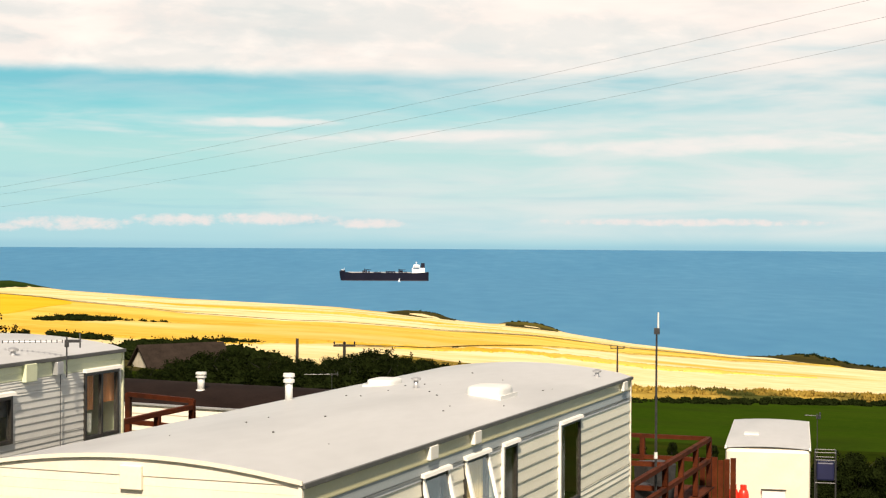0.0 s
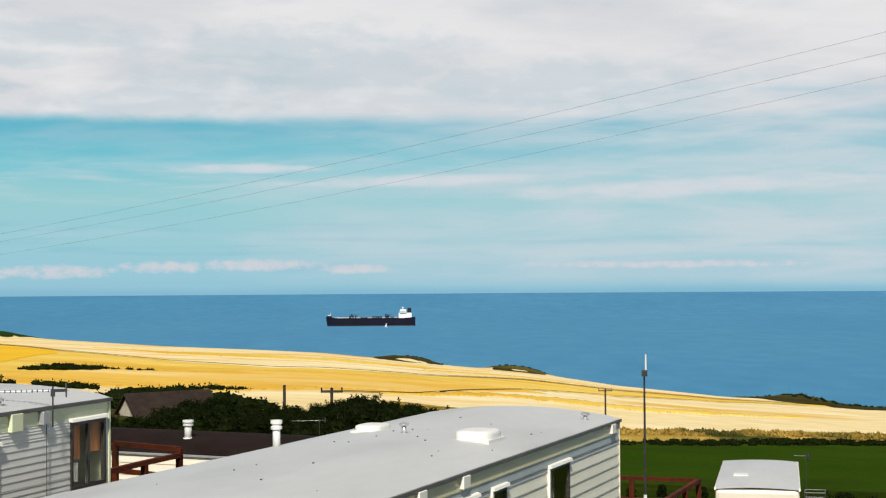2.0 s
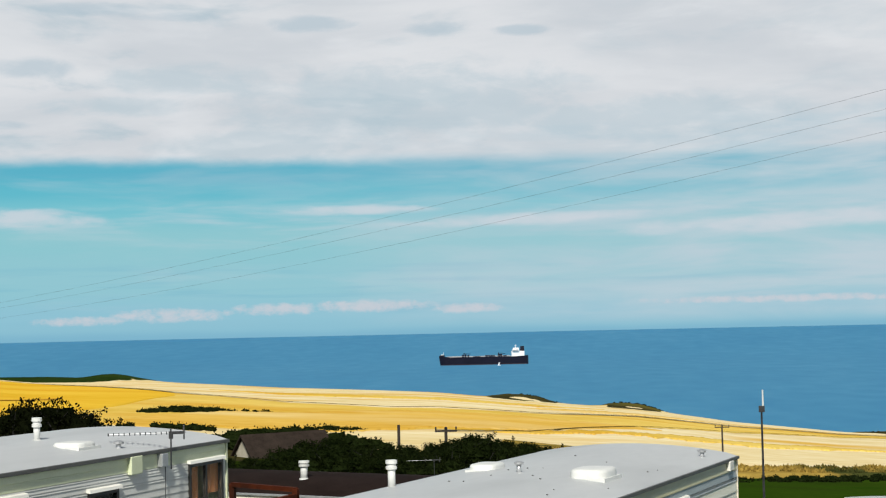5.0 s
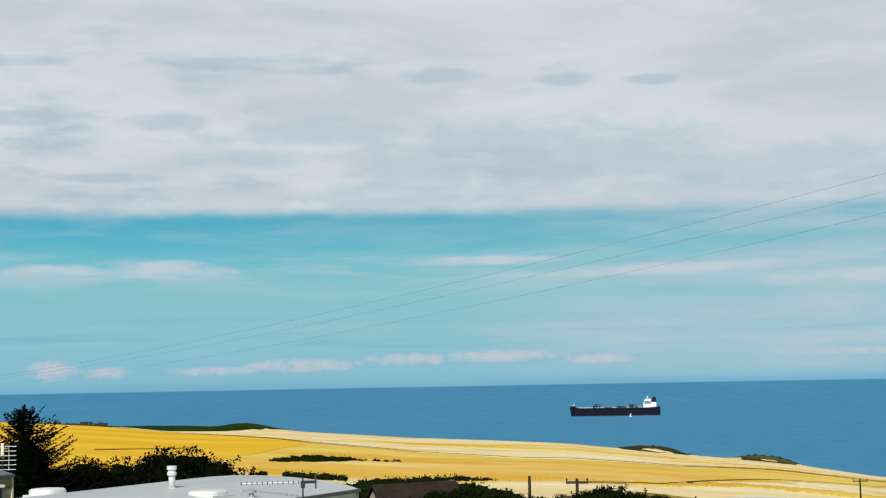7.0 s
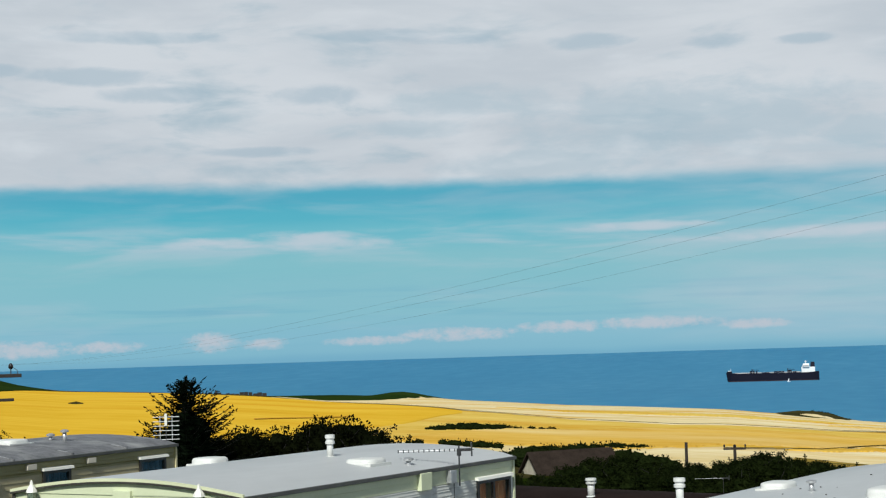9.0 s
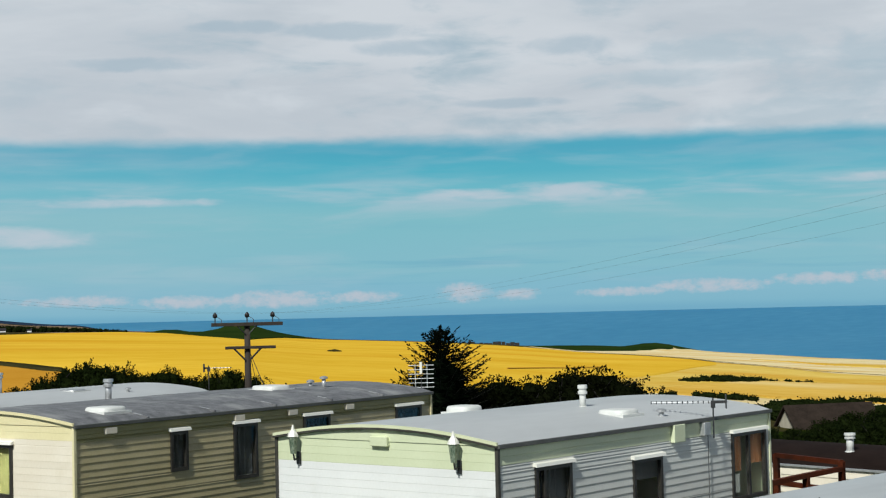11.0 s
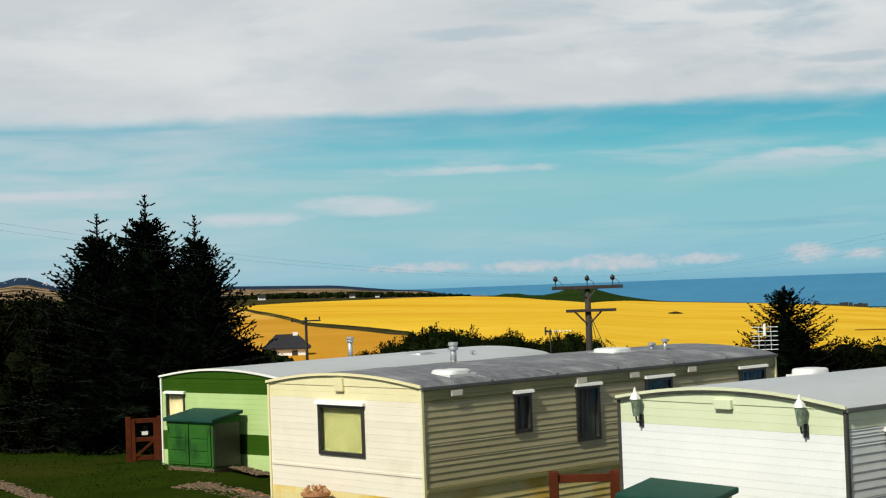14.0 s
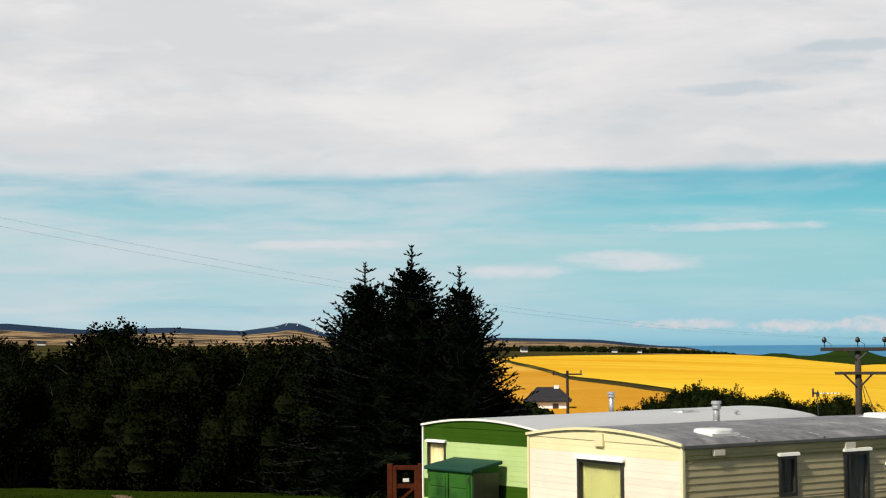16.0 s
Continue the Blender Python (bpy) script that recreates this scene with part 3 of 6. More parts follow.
field("barley_field", BARLEY, "golden barley field on a gentle rise", [(12.8, 560), (15, 345), (18.2, 225), (26, 190), (30, 178), (33, 225), (36.6, 280), (39.6, 362), (41.58, 590), (42.3, 740)],
      [(12.8, 563), (17.2, 905), (18.2, 1060), (19.9, 1240), (23.8, 1559), (27, 1640), (28.2, 1500), (29.6, 900), (31.2, 1150), (32.5, 1560), (34.1, 1644), (37.5, 1150), (42.3, 745)], 0.6)
field("stubble_field_orange", OCHRE, "orange stubble field behind the hedge line", [(35.0, 205), (36.7, 200), (41.8, 188), (44, 188)], [(35.0, 244), (36.7, 268), (39.6, 346), (41.58, 565), (42.2, 720), (44, 800)], 0.6)
field("farm_track", HEATH, "dark line of a farm track between fields", track_line, [(a, r * 1.018) for a, r in track_line], 0.7, rows=3, category="track")
field("field_hedge_line", HEATH, "dark overgrown field boundary", [(35.6, 252), (36.6, 268), (39.6, 344), (41.58, 560), (42.3, 715)], [(35.6, 262), (36.6, 284), (39.6, 368), (41.58, 610), (42.3, 785)], 0.9, rows=6, category="hedge")
field("field_margin", HEATH, "dark margin between stubble strips", [(-13, 600), (-6, 414), (0.7, 253), (4, 232)], [(-13, 609), (-6, 420), (0.7, 257), (4, 235)], 0.78, rows=3, category="margin")
field("dark_gorse_patch", HEATH, "small dark patch in the barley", [(25.9, 556), (26.5, 530), (27.3, 545)], [(25.9, 558), (26.5, 590), (27.3, 547)], 1.0, rows=5, category="scrub")
field("ripe_patch", GOLD, "golden riper patch in the pale wheat", [(-5.5, 640), (-4, 600), (-1.5, 560), (0.5, 600)], [(-5.5, 645), (-4, 650), (-1.5, 640), (0.5, 605)], 0.70, rows=5, fray=0.03)
field("ripe_patch", WHEAT, "golden streak in the pale wheat above the track", [(-2, 720), (3, 640), (8, 640), (12, 760)], [(-2, 725), (3, 720), (8, 730), (12, 768)], 0.70, rows=5, fray=0.03)
field("ripe_patch", WHEAT, "golden streak in the pale stubble", [(-13, 300), (-8, 270), (-2, 262), (2, 240)], [(-13, 305), (-8, 305), (-2, 290), (2, 244)], 0.74, rows=5, fray=0.035)
field("tramline", OCHRE, "faint darker line across the barley", [(17.0, 420), (20.5, 330)], [(17.0, 432), (20.5, 338)], 0.75, rows=3, category="margin")
field("pasture", PASTURE, "smooth dark green pasture strip", [(-24, 88), (-15, 88), (-6.5, 92), (-2, 95)], [(-24, 185), (-15, 179), (-6.5, 147), (-2, 150)], 0.4)
field("grass_verge", DRYGRASS, "dry golden grass verge below the stubble", [(-24, 184), (-15, 177), (-6.5, 145), (-0.3, 172), (2, 180)], [(-24, 203), (-15, 196), (-6.5, 164), (-0.3, 194), (2, 204)], 1.2)
field("headland_green", HILLGREEN, "dark green grassy rise on the clifftop", [(13.5, 1236), (14.5, 1150), (16, 1110), (17.8, 1130), (19.8, 1270), (20.4, 1380)], [(13.5, 1240), (14, 1248), (18, 1346), (20.4, 1425)], 0.9)
field("cliff_heath", HEATH, "dark scrub strip along the clifftop", [(20, 1330), (22, 1425), (24, 1530), (27, 1640), (28, 1690)], [(20, 1418), (22, 1496), (24, 1576), (27, 1694), (28, 1744)], 0.9, rows=5)
field("green_hill", HILLGREEN, "dark green hill on the clifftop", [(27.2, 1660), (28.4, 1500), (29.6, 905), (30.6, 1060), (31.6, 1300), (33, 1700)], [(27.2, 1704), (30, 1846), (33, 2030)], 0.9)
field("heath_headland", HEATH, "dark gorse headland at the cliff edge", [(-0.6, 986), (-0.1, 940), (1.0, 925), (2.0, 950), (2.5, 1030)], [(-0.6, 989), (0.6, 1003), (2.5, 1036)], 1.0)
field("heath_headland_low", HEATH, "dark rocky headland at the cliff edge", [(-4.3, 934), (-3.8, 890), (-2.8, 880), (-2.0, 900), (-1.6, 970)], [(-4.3, 936), (-2.8, 962), (-1.6, 977)], 1.0)
field("heath_edge", HEATH, "dark scrub along the cliff edge", [(-18, 560), (-15, 640), (-12.2, 715), (-10.2, 830)], [(-18, 700), (-15, 745), (-12.2, 802), (-10.2, 843)], 1.0)


# ---- static caravans ----
def cells(length, top, bottom, holes):
    """Rectangles (s0, z0, s1, z1) that fill a wall round its openings."""
    holes = [(h[0], max(h[1], bottom), h[2], min(h[3], top)) for h in holes if h[3] > bottom and h[1] < top]
    ss = sorted({0.0, length, *[h[0] for h in holes], *[h[2] for h in holes]})
    zs = sorted({bottom, top, *[h[1] for h in holes], *[h[3] for h in holes]})
    out = []
    for z0, z1 in zip(zs, zs[1:]):
        run = None
        for s0, s1 in zip(ss, ss[1:]):
            inside = any(h[0] - 1e-6 <= s0 and s1 <= h[2] + 1e-6 and h[1] - 1e-6 <= z0 and z1 <= h[3] + 1e-6 for h in holes)
            if inside:
                if run:
                    out.append((run[0], z0, run[1], z1))
                run = None
            else:
                run = (run[0], s1) if run else (s0, s1)
        if run:
            out.append((run[0], z0, run[1], z1))
    return out


def front_frame(s, d, z):
    return (-d, s, z)


def side_frame(s, d, z):
    return (s, -d, z)


def slab(b, place, s0, z0, s1, z1, d0, d1):
    """A box on a wall: along it s0..s1, up z0..z1, out d0..d1."""
    return b.hexa([place(s0, d0, z0), place(s1, d0, z0), place(s1, d1, z0), place(s0, d1, z0)], [place(s0, d0, z1), place(s1, d0, z1), place(s1, d1, z1), place(s0, d1, z1)])


def board(b, place, s0, s1, z0, z1, deep=0.012):
    """One lapped cladding board with a rolled lower edge."""
    h = z1 - z0
    prof = [(0.0, 0.0), (0.9 * deep, 0.03 * h), (deep, 0.09 * h), (0.93 * deep, 0.16 * h), (0.45 * deep, 0.55 * h), (0.12 * deep, 0.965 * h), (0.0, h)]
    n = len(prof)
    v = [place(s, d, z0 + z) for s in (s0, s1) for d, z in prof]
    f = [(i, i + 1, n + i + 1, n + i) for i in range(n - 1)] + [tuple(range(n)), tuple(reversed(range(n, 2 * n)))]
    return b.add(v, f)


def clad(van, place, length, top, bottom, holes, bands, pitch=0.1, deep=0.012):
    """Boards from the eave down; bands: (lowest z, material, name), from the top down."""
    z1 = top
    while z1 > bottom + 0.02:
        z0 = max(z1 - pitch, bottom)
        mat, name = next(((m, n) for lim, m, n in bands if (z0 + z1) / 2 >= lim), bands[-1][1:])
        for s0, c0, s1, c1 in cells(length, z1, z0, [h for h in holes if h[1] < z1 and h[3] > z0]):
            part("cladding_board", board(Build(), place, s0, s1, c0, c1, deep), mat, van)
        z1 = z0


def window(van, place, s0, z0, s1, z1, inside, hood=True, tilt=0.0, split=None, frame_w=0.055, label="dark-framed caravan window", edged=False):
    """A caravan window: frame, pane and what hangs behind it."""
    fb = Build()
    for a in ((s0, z0, s0 + frame_w, z1), (s1 - frame_w, z0, s1, z1), (s0 + frame_w, z0, s1 - frame_w, z0 + frame_w), (s0 + frame_w, z1 - frame_w, s1 - frame_w, z1)):
        slab(fb, place, *a, -0.04, 0.03)
    if split:
        slab(fb, place, s0 + split - 0.025, z0 + frame_w, s0 + split + 0.025, z1 - frame_w, -0.03, 0.024)
    w = part("window", fb, FRAME, van, label)
    if edged:
        part("edge_strip", slab(Build(), place, s0 - 0.045, z0, s0 + 0.015, z1, 0.0, 0.045), TRIM, w, "white edge strip")
    out = math.sin(radians(tilt)) * (z1 - z0)

    def leaning(s, d, z):
        return place(s, d + out * (z1 - z) / (z1 - z0), z)
    part("pane", slab(Build(), leaning, s0 + frame_w, z0 + frame_w, s1 - frame_w, z1 - frame_w, 0.0, 0.012), GLASS_CLEAR, w).visible_shadow = False
    if tilt:
        tb = Build()
        for a in ((s0, z0, s0 + 0.05, z1), (s1 - 0.05, z0, s1, z1), (s0 + 0.05, z0, s1 - 0.05, z0 + 0.05)):
            slab(tb, leaning, *a, -0.012, 0.035)
        part("open_sash", tb, TRIM, w, "white sash pushed open at the bottom")
    for name, mat, a0, a1, b0, b1 in inside:
        cb = Build()
        n = max(4, int((a1 - a0) * (s1 - s0) / 0.04))
        sa, sb = s0 + a0 * (s1 - s0), s0 + a1 * (s1 - s0)
        za, zb = z0 + b0 * (z1 - z0), z0 + b1 * (z1 - z0)
        for i in range(n + 1):
            s = sa + (sb - sa) * i / n
            d = -0.06 + (0.0 if name == "roller_blind" else 0.02 * math.sin(i * 1.9))
            cb.v += [place(s, d, za), place(s, d, zb)]
        cb.f = [(2 * i, 2 * i + 2, 2 * i + 3, 2 * i + 1) for i in range(n)]
        part(name, cb, mat, w)
    if hood:
        hb = Build().hexa([place(s0 - 0.03, 0.0, z1), place(s1 + 0.03, 0.0, z1), place(s1 + 0.03, 0.07, z1 - 0.005), place(s0 - 0.03, 0.07, z1 - 0.005)],
                          [place(s0 - 0.03, 0.0, z1 + 0.05), place(s1 + 0.03, 0.0, z1 + 0.05), place(s1 + 0.03, 0.06, z1 + 0.035), place(s0 - 0.03, 0.06, z1 + 0.035)])
        part("window_hood", hb, TRIM, w, "white rain hood")
    return w


def arch(y, width, crown):
    k = 2 * y / width - 1
    return crown * (1 - k * k)


def arched(b, x0, x1, y0, y1, n, width, crown, lo, hi, base=None):
    """One connected curved bar across the roof line, from lo to hi above it (or from base)."""
    k = len(b.v)
    for i in range(n + 1):
        y = y0 + (y1 - y0) * i / n
        z = arch(min(max(y, 0), width), width, crown)
        zl = base if base is not None else z + lo
        b.v += [(x0, y, zl), (x1, y, zl), (x1, y, z + hi), (x0, y, z + hi)]
    for i in range(n):
        b.f += [(k + 4 * i + j, k + 4 * i + (j + 1) % 4, k + 4 * i + 4 + (j + 1) % 4, k + 4 * i + 4 + j) for j in range(4)]
    b.f += [(k, k + 1, k + 2, k + 3), (k + 4 * n + 3, k + 4 * n + 2, k + 4 * n + 1, k + 4 * n)]
    return b


def flue(van, x, y, z, h=0.42, r=0.075, mat=None):
    mat = mat or DOME
    f = part("flue", Build().tube([(x, y, z - 0.05, r), (x, y, z + h, r)], 14), mat, van, "pale metal flue pipe", smooth=True)
    part("flue_cap", Build().tube([(x, y, z + h - 0.09, r * 1.45), (x, y, z + h - 0.05, r * 1.5), (x, y, z + h - 0.045, r * 1.2), (x, y, z + h - 0.015, r * 1.2), (x, y, z + h - 0.01, r * 1.55), (x, y, z + h + 0.04, r * 1.5)], 14), mat, f)
    part("flue_collar", Build().tube([(x, y, z - 0.06, r * 1.7), (x, y, z + 0.01, r * 1.3)], 12), mat, f)


def rooflight(van, x, y, z, lx=0.5, ly=0.5, h=0.07, mat=None):
    """A low moulded dome on a kerb."""
    b, n, rings = Build(), 20, ((1.0, 0.0), (0.985, 0.6), (0.95, 0.86), (0.84, 0.98), (0.4, 1.0))

    def edge(k, s):
        a = 2 * math.pi * k / n
        c, q = math.cos(a), math.sin(a)
        g = (abs(c) ** 5 + abs(q) ** 5) ** -0.2
        return x + lx / 2 * s * g * c, y + ly / 2 * s * g * q
    for s, u in rings:
        b.v += [(*edge(k, s), z - 0.02 + (h + 0.02) * u) for k in range(n)]
    for i in range(len(rings) - 1):
        b.f += [(i * n + k, i * n + (k + 1) % n, (i + 1) * n + (k + 1) % n, (i + 1) * n + k) for k in range(n)]
    b.f.append(tuple(range((len(rings) - 1) * n, len(rings) * n)))
    r = part("rooflight", b, mat or DOME, van, "raised white acrylic rooflight", smooth=True)
    part("rooflight_kerb", Build().box(x - lx / 2 - 0.02, y - ly / 2 - 0.02, z - 0.06, x + lx / 2 + 0.02, y + ly / 2 + 0.02, z + 0.006), DOME, r)


def roof_vent(van, x, y, z, h=0.14):
    v = part("roof_vent", Build().tube([(x, y, z - 0.04, 0.035), (x, y, z + h, 0.035)], 10), STEEL, van, "small metal roof vent", smooth=True)
    part("vent_cap", Build().tube([(x, y, z + h, 0.07), (x, y, z + h + 0.03, 0.075), (x, y, z + h + 0.05, 0.03)], 10), STEEL, v)


def wall_box(van, place, s, z, w=0.2, h=0.2, d=0.06, mat=None, name="eave_bracket"):
    return part(name, slab(Build(), place, s - w / 2, z - h / 2, s + w / 2, z + h / 2, 0.0, d), mat or TRIM, van, bevel=0.008)


def caravan(label, near, bearing, length, width, eave, ground_at, crown, roof_mat, front, side, front_holes, side_holes, trim=None, pitch=0.1, rear_mat=None, group="static caravans", seamed=False, corner=None, gutter=None, side_pitch=None):
    """A static caravan. Its own x runs along the side away from the near corner, y along the front."""
    van = thing("static_caravan", label, "caravan", pose(near[0], near[1], eave, 0, 0, 90 + bearing), group)
    foot = ground_at - eave
    b = Build()
    for c in cells(width, 0.0, foot, front_holes):
        slab(b, front_frame, *c, -0.05, 0.0)
    for c in cells(length, 0.0, foot, side_holes):
        slab(b, side_frame, *c, -0.05, 0.0)
    b.box(0, width - 0.05, foot, length, width, 0.0)
    b.box(length - 0.05, 0.05, foot, length, width - 0.05, 0.0)
    for x in (0.0, length - 0.05):
        arched(b, x, x + 0.05, 0.02, width - 0.02, 14, width, crown, 0, -0.002, -0.002)
    part("body", b, rear_mat or front[0][1], van)
    part("floor", Build().box(0.06, 0.06, foot + 0.45, length - 0.06, width - 0.06, foot + 0.5), TRIM_DARK, van, "dark floor")
    clad(van, front_frame, width, 0.0, foot, front_holes, front, pitch, 0.0018)
    clad(van, side_frame, length, -0.03, foot, side_holes, side, side_pitch or pitch, 0.09 * (side_pitch or pitch))
    # gable filling above the eave line
    g = arched(Build(), -0.012, 0.0, 0.01, width - 0.01, 14, width, crown, 0, 0.0, 0.001)
    part("gable_panel", g, front[0][1], van)
    # roof sheet with lap seams
    o, t = 0.03, 0.045
    seams = [0.0 - o] + [length * k / 6 for k in range(1, 6)] + [length + o]
    r = Build()
    rows = 18
    for x in seams:
        for i in range(rows + 1):
            y = -o + (width + 2 * o) * i / rows
            r.v.append((x, y, arch(min(max(y, 0), width), width, crown) + t - (0.03 if i in (0, rows) else 0)))
    m = rows + 1
    r.f = [(a * m + i, a * m + i + 1, (a + 1) * m + i + 1, (a + 1) * m + i) for a in range(len(seams) - 1) for i in range(rows)]
    roof = part("roof", r, roof_mat, van, smooth=True)
    under = arched(Build(), -o, length + o, -o, width + o, rows, width, crown, 0.003, 0.012)
    part("roof_deck", under, roof_mat, roof)
    for x in seams[1:-1] if seamed else ():
        s = arched(Build(), x - 0.02, x + 0.02, -0.02, width + 0.02, rows, width, crown, t - 0.02, t + 0.004)
        part("roof_seam", s, roof_mat, roof)
        part("seam_patch", arched(Build(), x - 0.015, x + 0.015, 0.10, 0.30, 3, width, crown, t - 0.01, t + 0.008), STEEL, roof, "pale sealant on the roof seam")
    # eave gutter and gable trims
    trim = trim or TRIM
    part("gutter", Build().box(-o, -o - 0.025, -0.03, length + o, -o + 0.015, 0.022), gutter or STEEL, roof, "grey metal gutter", bevel=0.006)
    gt = arched(Build(), -o - 0.02, -o + 0.01, -o, width + o, 14, width, crown, 0.008, 0.048)
    part("gable_trim", gt, trim, roof)
    if corner:
        part("trim_seal", arched(Build(), -o - 0.024, -o + 0.012, -o, width + o, 14, width, crown, -0.016, 0.010), corner, roof, "dark sealing strip under the gable trim")
    part("corner_trim", Build().box(-0.022, -0.022, foot, 0.022, 0.022, -0.01), corner or trim, van)
    part("corner_trim", Build().box(-0.022, width - 0.022, foot, 0.022, width + 0.022, -0.01), corner or trim, van)
    part("corner_trim", Build().box(length - 0.022, -0.022, foot, length + 0.022, 0.022, -0.01), trim, van)
    return van


GLASS_CLEAR = bpy.data.materials.new("window_glass")
GLASS_CLEAR.use_nodes = True
g_p = GLASS_CLEAR.node_tree.nodes["Principled BSDF"]
g_p.inputs["Base Color"].default_value = (0.92, 0.95, 0.94, 1)
g_p.inputs["Transmission Weight"].default_value = 1.0
g_p.inputs["Roughness"].default_value = 0.02
g_p.inputs["IOR"].default_value = 1.3

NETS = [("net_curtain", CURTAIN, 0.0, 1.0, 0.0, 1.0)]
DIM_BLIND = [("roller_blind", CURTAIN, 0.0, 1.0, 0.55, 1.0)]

# cream caravan with a weathered grey roof
cream_holes_f = [(1.29, -1.05, 2.39, -0.28)]
cream_holes_s = [(1.83, -0.80, 2.19, -0.2), (3.18, -1.05, 3.72, -0.19), (4.83, -0.8, 5.5, -0.18), (7.29, -0.8, 8.04, -0.18)]
# The side wears darker copies of the front's colours, so its shade is painted.
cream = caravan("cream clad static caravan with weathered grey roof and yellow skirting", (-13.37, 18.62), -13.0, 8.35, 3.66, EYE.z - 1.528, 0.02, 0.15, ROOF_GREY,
                [(-0.22, CREAM_TOP, "top"), (-1.62, CREAM, "wall"), (-9, SKIRT_YELLOW, "skirt")], [(-0.24, OLIVE_BAND_SHADED, "top"), (-1.45, CREAM_CLAD_SHADED, "wall"), (-9, SKIRT_YELLOW, "skirt")], cream_holes_f, cream_holes_s, seamed=True, trim=CREAM_TOP, gutter=GUTTER_DARK)
window(cream, front_frame, *cream_holes_f[0], [("roller_blind", BLIND, 0.0, 1.0, 0.0, 0.98)], label="front window with an olive roller blind drawn down")
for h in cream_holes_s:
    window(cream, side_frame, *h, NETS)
part("trim_rail", slab(Build(), front_frame, 0.03, -1.27, 3.63, -1.235, 0.004, 0.014), CREAM, cream)
part("trim_rail", slab(Build(), side_frame, 0.03, -1.49, 8.3, -1.44, 0.015, 0.035), OLIVE_BAND_SHADED, cream)
wall_box(cream, front_frame, 1.84, 0.02, 0.2, 0.2, 0.05, CREAM_TOP)
for s in (0.65, 3.3, 4.55, 6.0):
    wall_box(cream, side_frame, s, -0.1, 0.22, 0.09, 0.05, CREAM)
rooflight(cream, 1.15, 0.62, arch(0.62, 3.66, 0.15) + 0.045, 0.5, 0.5)
rooflight(cream, 5.75, 1.5, 0.19, 0.55, 0.55)
roof_vent(cream, 6.8, 1.5, 0.19, 0.06)
roof_vent(cream, 6.75, 1.15, 0.18, 0.14)
flue(cream, 3.3, 2.9, arch(2.9, 3.66, 0.15) + 0.04, 0.30, 0.055, STEEL)

# white caravan with a pale green fascia
white_holes_s = [(0.71, -1.20, 1.47, -0.30), (2.85, -1.04, 3.56, -0.40), (5.42, -1.22, 6.42, -0.25)]
# Same white boards all round; the grey of the side is painted shade.
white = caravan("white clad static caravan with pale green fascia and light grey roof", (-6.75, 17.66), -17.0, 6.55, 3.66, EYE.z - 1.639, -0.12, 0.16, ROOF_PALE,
                [(-0.33, PALE_GREEN, "top"), (-9, WHITE_CLAD, "wall")], [(-0.26, PALE_GREEN, "top"), (-9, WHITE_CLAD_SHADED, "wall")], [], white_holes_s, trim=TRIM_LIME, corner=TRIM_DARK, gutter=GUTTER_DARK)
window(white, side_frame, *white_holes_s[0], [("net_curtain", CURTAIN, 0.25, 1.0, 0.03, 1.0)], split=0.2)
window(white, side_frame, *white_holes_s[1], DIM_BLIND)
window(white, side_frame, *white_holes_s[2], [("curtain", CURTAIN_RUST, 0.02, 0.4, 0.42, 1.0), ("curtain", CURTAIN_RUST, 0.55, 0.98, 0.5, 1.0), ("chair_back", TRIM, 0.12, 0.36, 0.1, 0.38)], split=0.5, label="wide end window with rust curtains")
wall_box(white, front_frame, 1.82, 0.0, 0.28, 0.12, 0.06, PALE_GREEN)
part("trim_rail", slab(Build(), side_frame, 0.03, -1.34, 6.5, -1.28, 0.015, 0.04), TRIM_DARK, white)
wall_box(white, side_frame, 3.95, -0.14, 0.28, 0.24, 0.07, PALE_GREEN, "vent_cover")
wall_box(white, side_frame, 4.65, -0.13, 0.16, 0.18, 0.09, STEEL, "aerial_bracket")
rooflight(white, 3.5, 0.62, arch(0.62, 3.66, 0.16) + 0.045, 0.48, 0.45)
rooflight(white, 3.1, 3.0, arch(3.0, 3.66, 0.16) + 0.045, 0.45, 0.42, 0.09)
flue(white, 3.85, 1.45, arch(1.45, 3.66, 0.16) + 0.04, 0.27, 0.045)
roof_vent(white, 4.0, 0.25, 0.08, 0.06)

# pale caravan with a broad light grey roof, nearest to the bank
pale_holes_s = [(3.22, -1.6, 4.1, -0.36), (4.69, -1.6, 5.6, -0.34), (6.22, -1.5, 6.85, -0.35), (8.95, -1.6, 10.1, -0.35)]
pale = caravan("cream and white static caravan with a broad light grey roof", (-1.40, 15.49), -20.0, 13.43, 3.66, EYE.z - 2.359, -1.3, 0.17, ROOF_PALE,
               [(-0.05, CREAM, "top"), (-9, CREAM, "wall")], [(-0.20, CREAM_OLIVE, "fascia"), (-0.31, BAND_GREY, "band"), (-9, SAGE_CREAM, "wall")], [], pale_holes_s, trim=CREAM, gutter=GUTTER_DARK, side_pitch=0.185)
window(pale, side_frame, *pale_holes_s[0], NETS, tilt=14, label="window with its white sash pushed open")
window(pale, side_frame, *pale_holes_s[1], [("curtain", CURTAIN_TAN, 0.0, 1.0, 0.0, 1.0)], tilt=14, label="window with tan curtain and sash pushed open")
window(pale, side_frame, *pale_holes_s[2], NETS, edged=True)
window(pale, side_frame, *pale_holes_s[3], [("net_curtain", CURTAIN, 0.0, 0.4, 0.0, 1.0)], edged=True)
wall_box(pale, front_frame, 1.86, -0.02, 0.25, 0.24, 0.05, CREAM)
for s in (3.5, 5.07, 12.85):
    wall_box(pale, side_frame, s, -0.1, 0.26, 0.16, 0.07)
rooflight(pale, 8.6, 2.65, arch(2.65, 3.66, 0.17) + 0.05, 0.62, 0.42, 0.09)
